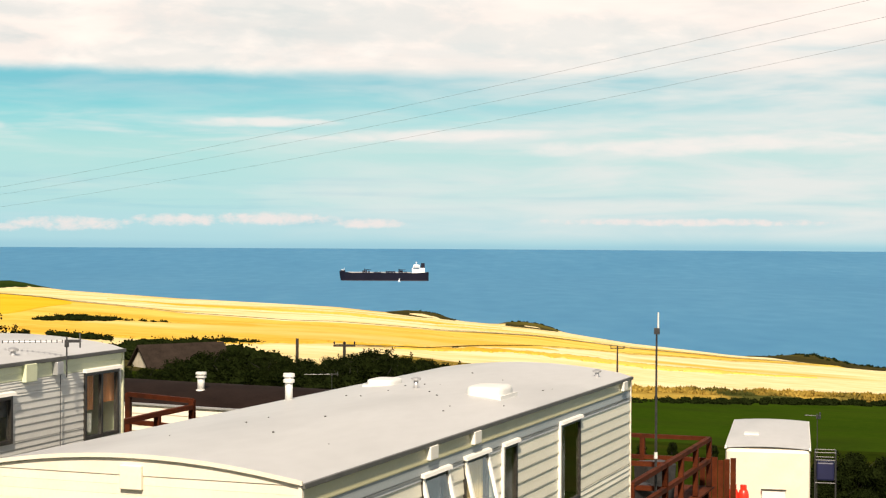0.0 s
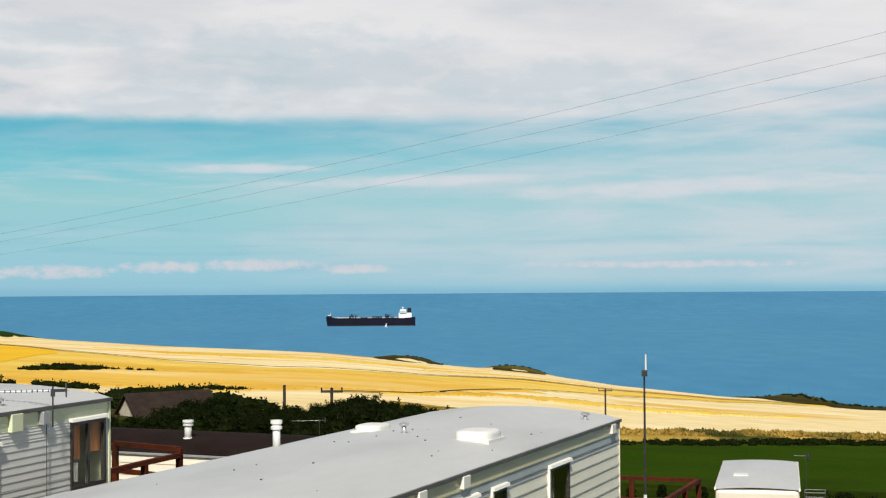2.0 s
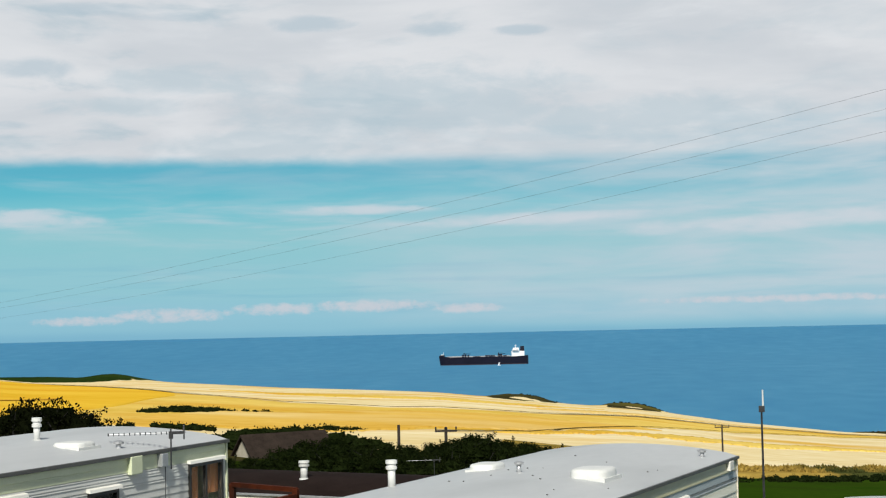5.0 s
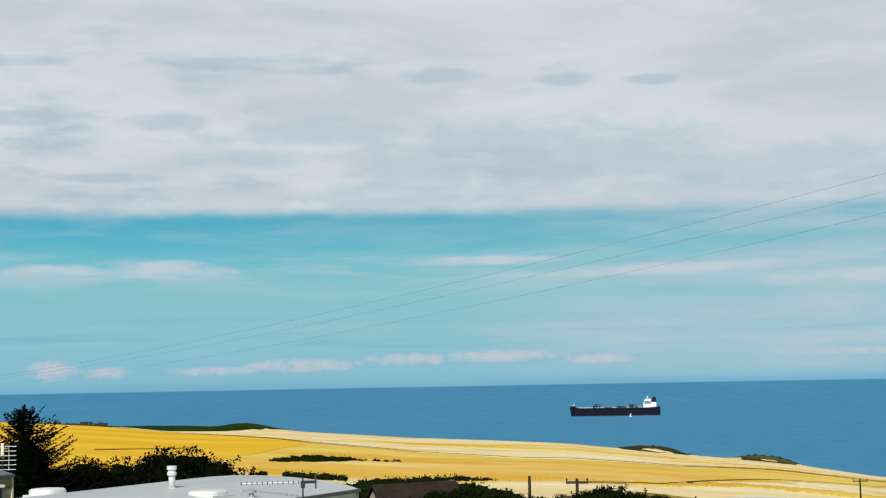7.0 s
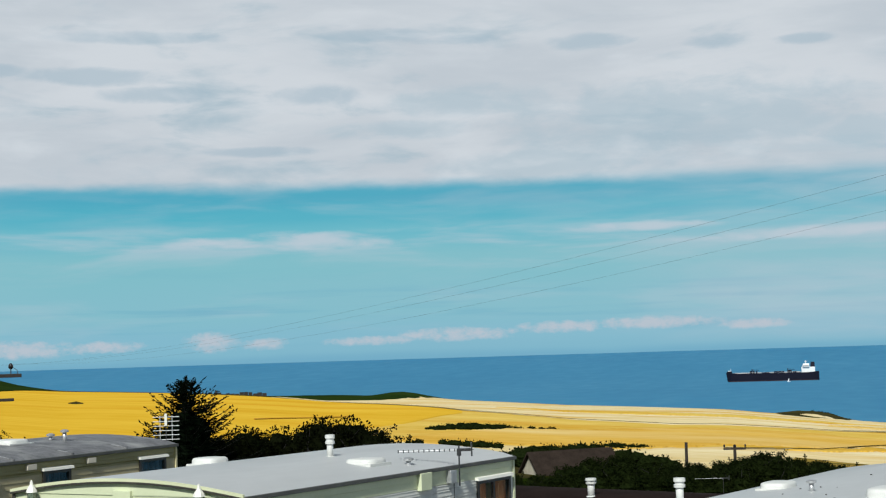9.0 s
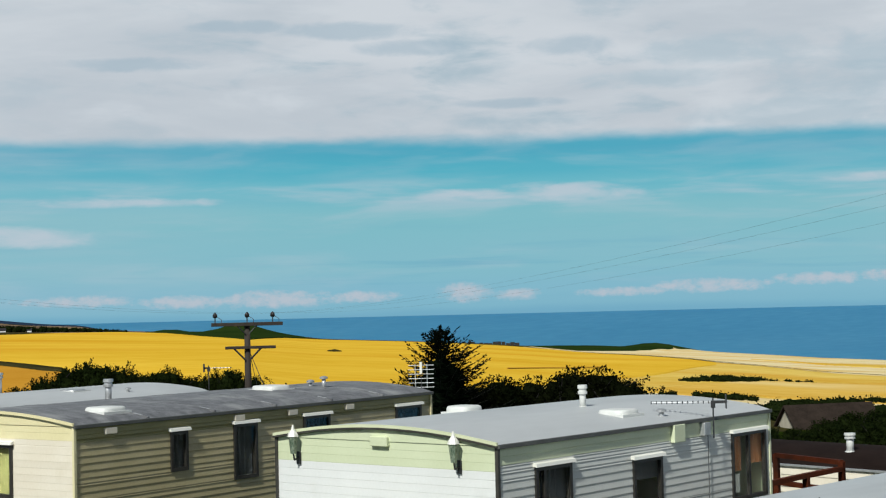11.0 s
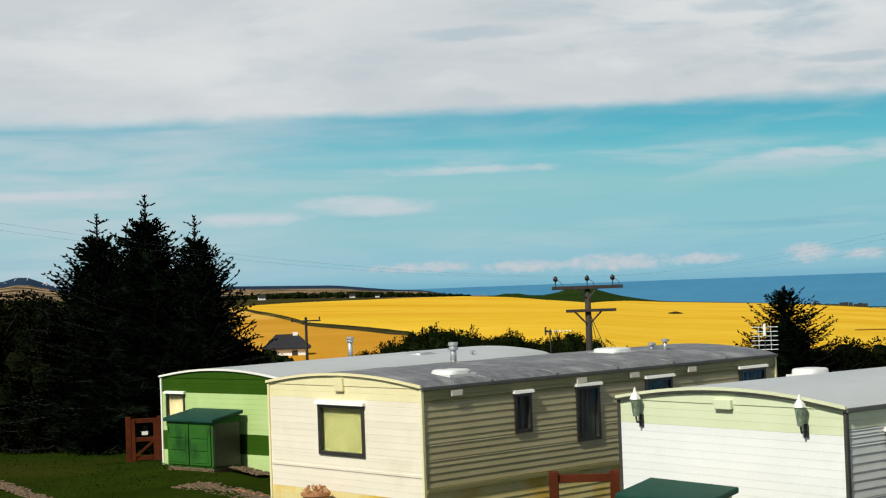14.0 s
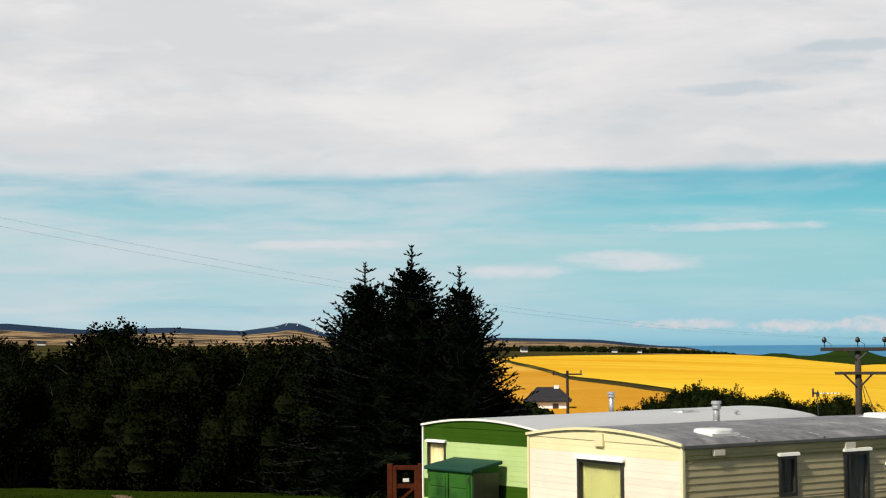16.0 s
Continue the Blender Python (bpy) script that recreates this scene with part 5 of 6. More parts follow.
br = part("bridge", Build().box(52, -11, 14.2, 76, 11, 24).box(54, -14, 24, 66, 14, 27.5).box(55, -9, 27.5, 66, 9, 30), SHIP_WHITE, ship, "white superstructure", bevel=0.4)
part("bridge_windows", Build().box(53.8, -13, 25.2, 53.95, 13, 26.6), FRAME, br)
part("bridge_windows", Build().box(55, -14.12, 25.2, 65, -14.02, 26.6), FRAME, br)
part("funnel", Build().hexa([(68, -4, 24), (76, -4, 24), (76, 4, 24), (68, 4, 24)], [(69, -3.4, 33), (75.5, -3.4, 33), (75.5, 3.4, 33), (69, 3.4, 33)]), HULL, ship, "dark funnel")
part("mast", Build().rod((60, 0, 30), (60, 0, 36), 0.5).rod((57.5, 0, 33.5), (62.5, 0, 33.5), 0.3), SHIP_WHITE, ship)
part("foremast", Build().rod((-74, 0, 15), (-74, 0, 24), 0.5, 0.3), SHIP_WHITE, ship)
part("forecastle", Build().box(-81, -4, 16, -72, 4, 19), HULL, ship)
part("windlass", Build().box(-79, -2, 19, -75, 2, 20.2), SHIP_WHITE, ship)
for x, h, w in ((-38, 4.6, 4), (-33, 5.2, 3), (-28, 4.2, 3), (-12, 2.0, 14), (12, 3.2, 18), (31, 5.0, 8), (40, 2.6, 6)):
    part("deck_house", Build().box(x - w / 2, -6, 14.2, x + w / 2, 6, 14.2 + h), HULL, ship)
part("deck_pipes", Build().box(-66, -1.6, 14.6, 50, 1.6, 16.2), material("deck_pipe_grey", (0.34, 0.32, 0.32), (0.46, 0.44, 0.44), 0.6, 0.1), ship, "grey pipe run along the deck")
for x in (-36, 28):
    part("deck_crane", Build().rod((x, 0, 14), (x, 0, 22), 0.8).rod((x, 0, 21), (x + 12, 0, 20), 0.5), HULL, ship)
part("railing", Build().rod((-70, -13.4, 16.4), (50, -13.8, 15.6), 0.12, 0.12, 4), SHIP_WHITE, ship)
bp = heading(1.72) * 2900
boat = thing("sailing_boat", "small white sailing boat off the tanker", "boat", pose(bp.x, bp.y, EYE.z - SEA_DROP, 0, 0, SHIP_AZ) @ Matrix.Scale(0.6, 4))
part("hull", Build().hexa([(-4, -1.0, -0.3), (4, -1.0, -0.3), (4, 1.0, -0.3), (-4, 1.0, -0.3)], [(-5.2, -1.4, 1.3), (5, -1.4, 1.1), (5, 1.4, 1.1), (-5.2, 1.4, 1.3)]), SHIP_WHITE, boat)
part("sail", Build().hexa([(-4, -0.05, 2), (1.0, -0.05, 2), (1.0, 0.05, 2), (-4, 0.05, 2)], [(0.7, -0.03, 11.5), (1.0, -0.03, 11.5), (1.0, 0.03, 11.5), (0.7, 0.03, 11.5)]), SHIP_WHITE, boat)
part("mast", Build().rod((1.1, 0, 1), (1.1, 0, 12), 0.1), SHIP_WHITE, boat)

# ---- distant buildings ----
def house(name, label, az, r, bearing, length, width, wall_h, roof_h, base_z, wall_mat, roof_mat, hip=0.0, windows=()):
    p = heading(az) * r
    h = thing(name, label, "house", pose(p.x, p.y, base_z, 0, 0, 90 + bearing))
    w = Build().box(0, 0, -1, length, width, wall_h)
    w.add([(0.02, 0, wall_h), (0.02, width, wall_h), (0.02 + hip, width / 2, wall_h + roof_h), (length - 0.02, 0, wall_h), (length - 0.02, width, wall_h), (length - 0.02 - hip, width / 2, wall_h + roof_h)],
          [(0, 1, 2), (3, 5, 4), (0, 2, 5, 3), (1, 4, 5, 2)])
    part("wall", w, wall_mat, h)
    o = 0.35
    for sgn in (0, 1):
        ye, yr = (-o, width / 2) if sgn == 0 else (width + o, width / 2)
        ze = wall_h - o * roof_h / (width / 2)
        a = [(-o, ye, ze), (length + o, ye, ze), (length + o - hip, yr, wall_h + roof_h), (-o + hip, yr, wall_h + roof_h)]
        part("roof", Build().hexa(a, [(x, y, z + 0.18) for x, y, z in a]), roof_mat, h)
    if hip:
        for x0, xr in ((-o, -o + hip), (length + o, length + o - hip)):
            ze = wall_h - o * roof_h / (width / 2)
            a = [(x0, -o, ze), (x0, width + o, ze), (xr, width / 2, wall_h + roof_h), (xr, width / 2, wall_h + roof_h)]
            part("roof", Build().hexa(a, [(x, y, z + 0.18) for x, y, z in a]), roof_mat, h)
    for x, y, z0, z1, ww in windows:
        wi = part("window", Build().box(x, y - 0.06, z0, x + ww, y + 0.02, z1), FRAME, h)
        part("sill", Build().box(x - 0.1, y - 0.14, z0 - 0.12, x + ww + 0.1, y + 0.02, z0), wall_mat, wi)
    return h


stone_house = house("stone_house", "pale stone house with a brown roof among trees", 10.35, 156, -50, 9.0, 5.0, 3.2, 2.6, EYE.z - 156 * math.tan(radians(3.78)) - 5.8, STONE, HOUSE_ROOF, windows=((2.0, 0.0, 1.0, 2.2, 0.9), (5.5, 0.0, 1.0, 2.2, 0.9)))
cottage = house("cottage", "white rendered cottage with a slate hipped roof", 41.15, 200, -52, 5.2, 4.2, 2.5, 1.4, EYE.z - 200 * math.tan(radians(1.76)) - 3.9, RENDER_WHITE, SLATE, 1.6, ((0.8, 0.0, 1.0, 2.1, 0.7), (3.3, 0.0, 1.0, 2.1, 0.7)))
part("chimney", Build().box(3.4, 1.8, 3.2, 4.0, 2.4, 4.3), RENDER_WHITE, cottage)
for az, r, bear_, ln, hh in ((38.1, 1500, -50, 5, 1.6), (37.2, 1550, -60, 4, 1.6), (41.3, 1250, -40, 5, 1.8), (55.6, 1500, -30, 6, 1.6), (58.2, 1450, -40, 7, 1.6), (57.2, 1600, -50, 5, 1.6)):
    g_ = at(az, r).z
    house("farm_building", "far white farm building with a dark roof", az, r, bear_, ln, 5, hh, 1.8, g_, RENDER_WHITE, SLATE)
ru = at(21.1, 1455)
ruin = thing("ruined_walls", "dark ruined walls on the clifftop", "ruin", pose(ru.x, ru.y, ru.z, 0, 0, 21))
rr = random.Random(17)
for i in range(13):
    x = -25 + i * 4.0
    part("wall", Build().box(x, -2, -2, x + 3.3 + 0.7 * rr.random(), 2, 1.0 + 2.4 * rr.random() * (1.3 if i < 6 else 0.8)), CLIFF, ruin)
part("tower", Build().hexa([(-19, -1, 1), (-16.5, -1, 1), (-16.5, 1, 1), (-19, 1, 1)], [(-18.6, -0.8, 5.6), (-17, -0.8, 4.9), (-17, 0.8, 4.9), (-18.6, 0.8, 5.6)]), CLIFF, ruin)
for az, r, hub in ((49.75, 3900, 0.42), (49.25, 3950, 0.50), (48.6, 3900, 0.44), (48.3, 3950, 0.46), (48.0, 3900, 0.40)):
    p = heading(az) * r
    zb = EYE.z + r * math.tan(radians(hub - 0.55))
    zt = EYE.z + r * math.tan(radians(hub)) - zb
    tb = thing("wind_turbine", "slender white wind turbine on the far hills", "wind turbine", pose(p.x, p.y, zb, 0, 0, az), "far wind turbines")
    part("tower", Build().tube([(0, 0, 0, 2.2), (0, 0, zt, 1.3)], 8), SHIP_WHITE, tb)
    part("nacelle", Build().box(-1.5, -3, zt - 1.2, 1.5, 4, zt + 1.4), SHIP_WHITE, tb)
    for q in range(3):
        a = radians(120 * q + az * 37)
        part("blade", Build().rod((0, -3.2, zt), (20 * math.sin(a), -3.2, zt + 20 * math.cos(a)), 0.9, 0.3, 4), SHIP_WHITE, tb)


# ---- round the caravans ----
def beside(van, x, y):
    """A place on the ground in a caravan's own plan."""
    p = van.matrix_world @ Vector((x, y, 0))
    return p.x, p.y, ground_z(p.x, p.y)


def turned(van):
    return math.degrees(van.matrix_world.to_euler().z)


def lantern(van, s, z):
    """Carriage lamp on a swan-neck bracket on the caravan's front."""
    p = van.matrix_world @ Vector((-0.015, s, z))
    l_ = thing("wall_lantern", "white and green carriage lantern on the caravan front", "lamp", pose(p.x, p.y, p.z, 0, 0, turned(van)), "wall lanterns")
    part("bracket", Build().box(-0.012, -0.03, -0.36, 0.0, 0.03, -0.2).rod((-0.01, 0, -0.28), (-0.09, 0, -0.30), 0.012).rod((-0.09, 0, -0.30), (-0.11, 0, -0.2), 0.012), DARKMETAL, l_)
    part("cage", Build().tube([(-0.11, 0, -0.22, 0.035), (-0.11, 0, -0.18, 0.04), (-0.11, 0, 0.0, 0.062)], 6), material("lantern_glass_green", (0.05, 0.09, 0.055), (0.30, 0.34, 0.26), 0.2, 30), l_, "greenish leaded glass")
    part("cap", Build().tube([(-0.11, 0, 0.0, 0.075), (-0.11, 0, 0.04, 0.06), (-0.11, 0, 0.09, 0.025), (-0.11, 0, 0.15, 0.01)], 6), TRIM, l_, "white pointed cap")


lantern(white, 3.24, 0.02)
lantern(white, 0.56, 0.02)


def yagi(x, y, z, turn, length, mast, label, elements=14, grid=False):
    a = thing("tv_aerial", label, "aerial", pose(x, y, z, 0, 0, turn))
    part("mast", Build().rod((0, 0, -mast), (0, 0, 0.06), 0.011), DARKMETAL, a)
    if grid:
        for i in range(6):
            zz = -0.38 + 0.09 * i
            part("director", Build().rod((-length / 2, 0, zz), (length / 2, 0, zz), 0.008), STEEL, a)
        for xx in (-0.12, 0.12):
            part("rail", Build().rod((xx, 0.01, -0.4), (xx, 0.01, 0.1), 0.008), STEEL, a)
        part("dipole", Build().box(-0.03, -0.05, -0.1, 0.02, -0.02, 0.14), TRIM, a)
        return a
    part("boom", Build().rod((-length, 0, 0), (length * 0.25, 0, 0), 0.006), STEEL, a)
    for i in range(elements):
        xx = -length + length * 1.1 * i / (elements - 1)
        part("director", Build().rod((xx, -0.09, 0), (xx, 0.09, 0), 0.006, 0.006, 5).rod((xx, 0, -0.02), (xx, 0, 0.02), 0.009, 0.009, 5), DARKMETAL, a)
    part("reflector", Build().box(length * 0.2, -0.08, -0.09, length * 0.22, 0.08, 0.10).box(length * 0.02, -0.02, -0.02, length * 0.2, 0.02, 0.02), DARKMETAL, a)
    part("clamp", Build().box(-0.03, -0.03, -0.08, 0.03, 0.03, 0.02), DARKMETAL, a)
    return a


q_ = white.matrix_world @ Vector((4.72, -0.14, 0.24))
yagi(q_.x, q_.y, q_.z, 15, 0.85, 0.5, "dark television aerial on a wall bracket")
cb_ = thing("aerial_cable", "thin dark cable hanging down the caravan wall", "cable", white.matrix_world.copy())
part("cable", Build().rod((4.72, -0.045, -1.9), (4.72, -0.045, -0.15), 0.006), CABLE, cb_)
q_ = heading(23.55) * 33
yagi(q_.x, q_.y, EYE.z - 33 * math.tan(radians(2.15)), 23, 0.52, 3.0, "pale grid television aerial on a mast", grid=True)
q_ = heading(31.03) * 36.5
yagi(q_.x, q_.y, EYE.z - 36.5 * math.tan(radians(1.93)), 200, 0.5, 3.4, "small television aerial on a post", 8)
q_ = heading(4.1) * 70
yagi(q_.x, q_.y, EYE.z - 70 * math.tan(radians(4.72)), 10, 1.2, 6.0, "television aerial showing above the roof", 8)

# radio mast beside the timber deck
m_p = heading(-7.40) * 31.0
gm = ground_z(m_p.x, m_p.y)
mast_top = EYE.z - 31.0 * math.tan(radians(2.45)) - gm
mast = thing("radio_mast", "slender grey radio mast with a white whip aerial", "aerial", pose(m_p.x, m_p.y, gm, 0, 0, -7.4))
part("pole", Build().tube([(0, 0, 0, 0.03), (0, 0, mast_top * 0.5, 0.024), (0, 0, mast_top - 0.35, 0.018)], 8), DARKMETAL, mast)
part("whip", Build().tube([(0.03, -0.03, mast_top - 0.42, 0.020), (0.03, -0.03, mast_top, 0.015)], 8), DOME, mast, "white fibreglass aerial tube")
part("clamp", Build().box(-0.05, -0.06, mast_top - 0.42, 0.06, 0.04, mast_top - 0.30), DARKMETAL, mast)
part("joint", Build().tube([(0, 0, mast_top * 0.46, 0.036), (0, 0, mast_top * 0.46 + 0.12, 0.032)], 8), DOME, mast)
part("junction_box", Build().box(-0.10, -0.08, mast_top * 0.12, 0.10, 0.03, mast_top * 0.12 + 0.2), STEEL, mast, bevel=0.01)


def railing(name, label, van, pts, top, foot, group="", rails=2, base=None):
    """Timber deck rail through points in a caravan's plan; top and foot in its heights."""
    r_ = new(name)
    r_.matrix_world = van.matrix_world.copy()
    tagged(r_, label, "railing", group)
    for (x, y) in pts:
        part("post", Build().box(x - 0.055, y - 0.055, foot, x + 0.055, y + 0.055, top + 0.02), WOOD_RED, r_, bevel=0.008)
    for (x0, y0), (x1, y1) in zip(pts, pts[1:]):
        for k in range(rails):
            z = top - k * (top - foot) * 0.45
            d = Vector((x1 - x0, y1 - y0, 0)).normalized()
            nn = Vector((-d.y, d.x, 0)) * 0.05
            a, b_ = Vector((x0, y0, z)), Vector((x1, y1, z))
            hz_ = Vector((0, 0, 0.045))
            part("rail", Build().hexa([a - nn - hz_, b_ - nn - hz_, b_ + nn - hz_, a + nn - hz_], [a - nn + hz_, b_ - nn + hz_, b_ + nn + hz_, a + nn + hz_]), WOOD_RED, r_)
    return r_


pf = ground_z(5.0, 33.0) - pale.matrix_world.translation.z
deck_top = EYE.z - 36 * math.tan(radians(6.84)) - pale.matrix_world.translation.z
railing("deck_railing", "red-brown stained timber railing round a deck", pale, [(14.0, 0.1), (16.8, 0.1)], deck_top, deck_top - 1.05, "deck railings")
railing("deck_railing", "red-brown stained timber railing round a deck", pale, [(16.8, 3.2), (16.8, 1.6), (16.8, 0.1), (18.3, 0.1), (19.8, 0.1), (21.3, 0.1), (21.3, 1.6), (21.3, 3.2)], deck_top, deck_top - 1.05, "deck railings")
deck = thing("timber_deck", "red-brown stained timber deck on posts", "deck", pale.matrix_world.copy())
for i in range(32):
    x = 13.6 + i * 0.245
    part("deck_board", Build().box(x, 0.0, deck_top - 1.10, x + 0.235, 3.4, deck_top - 1.06), WOOD_RED, deck)
for x in (13.8, 17.4, 21.2):
    for y in (0.15, 3.2):
        part("post", Build().box(x - 0.06, y - 0.06, pf - 0.6, x + 0.06, y + 0.06, deck_top - 1.10), WOOD_RED, deck)
fence = new("board_fence")
fence.matrix_world = pale.matrix_world.copy()
tagged(fence, "red-brown vertical board fence below the deck", "fence")
for i in range(6):
    y = -0.30 + i * 0.14
    part("board", Build().box(22.4, y, pf - 1.0, 22.43, y + 0.125, deck_top - 0.55 - 0.03 * (i % 3)), WOOD_RED, fence)
for x_, y_, lbl, mat_, sx, sz in ((17.6, 0.9, "black plastic storage tub on the deck", DARKMETAL, 0.5, 0.55), (19.0, 0.8, "dark covered barbecue on the deck", DARKMETAL, 0.6, 0.8), (18.6, 2.0, "white plastic crate on the deck", TRIM, 0.35, 0.25)):
    wq = pale.matrix_world @ Vector((x_, y_, deck_top - 1.06))
    t_ = thing("garden_tub" if mat_ is DARKMETAL else "crate", lbl, "container", pose(wq.x, wq.y, wq.z, 0, 0, 20))
    part("body", Build().hexa([(-sx / 2, -sx / 2, 0), (sx / 2, -sx / 2, 0), (sx / 2, sx / 2, 0), (-sx / 2, sx / 2, 0)], [(-sx * 0.56, -sx * 0.56, sz), (sx * 0.56, -sx * 0.56, sz), (sx * 0.56, sx * 0.56, sz), (-sx * 0.56, sx * 0.56, sz)]), mat_, t_, bevel=0.03)

wt = EYE.z - 31 * math.tan(radians(5.72)) - white.matrix_world.translation.z
wr = []
for az, r in ((11.45, 29.0), (10.2, 30.3), (9.0, 31.5), (11.2, 33.0)):
    l2 = white.matrix_world.inverted() @ (heading(az) * r)
    wr.append((l2.x, l2.y))
railing("deck_railing", "red-brown stained timber railing by the white caravan", white, wr[:3], wt - 0.12, wt - 1.2, "deck railings")
railing("deck_railing", "red-brown stained timber railing by the white caravan", white, wr[2:], wt, wt - 1.2, "deck railings")

# brown-roofed caravan further down
brown = caravan("cream static caravan with a dark brown roof", (-11.3, 39.4), -117.0, 9.9, 3.6, -0.19, -3.4, 0.30, ROOF_BROWN, [(-9, CREAM, "wall")], [(-9, CREAM, "wall")], [], [(5.2, -1.3, 6.4, -0.5)], trim=TRIM_DARK, pitch=0.2)
window(brown, side_frame, 5.2, -1.3, 6.4, -0.5, NETS)
flue(brown, 5.7, 1.0, arch(1.0, 3.6, 0.30) + 0.04, 0.38, 0.085, DOME)

# touring caravan
tp = heading(-12.72) * 42.6
tour_top = EYE.z - 42.6 * math.tan(radians(7.12))
tourer = thing("touring_caravan", "cream touring caravan with a rounded roof", "caravan", pose(tp.x, tp.y, tour_top, 0, 0, 90 - 12.2))
tl, tw, th = 6.6, 2.16, 2.5
tb_ = Build()
tb_.hexa([(0.12, 0, -th), (tl, 0, -th), (tl, tw, -th), (0.12, tw, -th)], [(0.0, 0, 0), (tl, 0, 0), (tl, tw, 0), (0.0, tw, 0)])
part("body", tb_, CREAM, tourer, bevel=0.11)
rf = Build()
for i in range(9):
    y = tw * i / 8
    for x, z in ((0.0, -0.01), (0.5, 0.06), (tl - 0.4, 0.06), (tl, 0.0)):
        rf.v.append((x, y, z + 0.05 * (1 - (2 * i / 8 - 1) ** 2)))
rf.f = [(a * 4 + j, a * 4 + j + 1, a * 4 + j + 5, a * 4 + j + 4) for a in range(8) for j in range(3)]
part("roof", rf, ROOF_PALE, tourer, smooth=True)
part("rooflight", Build().box(2.0, 1.35, 0.09, 2.5, 1.75, 0.14), DOME, tourer, bevel=0.02)
part("roof_rail", Build().box(-0.02, -0.02, -0.03, tl, 0.03, 0.02), TRIM, tourer)
part("roof_rail", Build().box(-0.02, tw - 0.03, -0.03, tl, tw + 0.02, 0.02), TRIM, tourer)
part("front_locker", Build().box(-0.03, 0.62, -1.5, 0.06, 1.22, -1.08), TRIM, tourer, bevel=0.01)
part("locker_trim", Build().box(-0.045, 0.60, -1.09, -0.01, 1.24, -1.05), TRIM_DARK, tourer)
part("front_window", Build().box(-0.02, 0.9, -2.2, 0.1, 1.9, -1.62), GLASS, tourer)
part("chassis", Build().box(0.3, 0.2, -th - 0.3, tl - 0.3, tw - 0.2, -th), DARKMETAL, tourer)
for y in (0.05, tw - 0.05):
    wh = part("wheel", Build().rod((3.6, y - 0.09, -th - 0.08), (3.6, y + 0.09, -th - 0.08), 0.32, 0.32, 16), DARKMETAL, tourer)
    part("rim", Build().rod((3.6, y - 0.1, -th - 0.08), (3.6, y + 0.1, -th - 0.08), 0.19, 0.19, 12), STEEL, wh)
part("drawbar", Build().rod((-1.1, tw / 2, -th - 0.1), (0.4, 0.5, -th - 0.1), 0.05).rod((-1.1, tw / 2, -th - 0.1), (0.4, tw - 0.5, -th - 0.1), 0.05), DARKMETAL, tourer)
for y in (1.94, 1.68):
    gq = tourer.matrix_world @ Vector((-0.32, y, -2.18))
    gb = thing("gas_bottle", "tall red gas bottle at the front of the touring caravan", "gas bottle", pose(gq.x, gq.y, gq.z), "gas bottles")
    part("body", Build().tube([(0, 0, 0, 0.12), (0, 0, 0.05, 0.14), (0, 0, 1.02, 0.14), (0, 0, 1.12, 0.11), (0, 0, 1.17, 0.05)], 14), RED_PAINT, gb, smooth=True)
    part("valve_guard", Build().tube([(0, 0, 1.12, 0.085), (0, 0, 1.26, 0.085)], 12), RED_PAINT, gb)
    part("foot_ring", Build().tube([(0, 0, -0.5, 0.15), (0, 0, 0.02, 0.15)], 12), DARKMETAL, gb)
bq = heading(-13.25) * 44
rack = thing("blue_container", "blue plastic tank on a dark steel rack", "tank", pose(bq.x, bq.y, ground_z(bq.x, bq.y), 0, 0, -13))
bz = EYE.z - 44 * math.tan(radians(7.15)) - ground_z(bq.x, bq.y)
part("tank", Build().box(-0.25, -0.3, bz - 0.75, 0.22, 0.3, bz - 0.25), BLUE_PAINT, rack, bevel=0.05)
for x in (-0.28, 0.25):
    for y in (-0.33, 0.33):
        part("leg", Build().rod((x, y, 0), (x, y, bz), 0.02), DARKMETAL, rack)
for z in (bz, bz - 0.2, bz - 0.8):
    part("rail", Build().rod((-0.28, -0.33, z), (0.25, -0.33, z), 0.016).rod((-0.28, 0.33, z), (0.25, 0.33, z), 0.016).rod((-0.28, -0.33, z), (-0.28, 0.33, z), 0.016).rod((0.25, -0.33, z), (0.25, 0.33, z), 0.016), DARKMETAL, rack)
aq = heading(-12.95) * 47
yagi(aq.x, aq.y, EYE.z - 47 * math.tan(radians(5.95)), -30, 0.35, 5.0, "thin television aerial behind the touring caravan", 8)


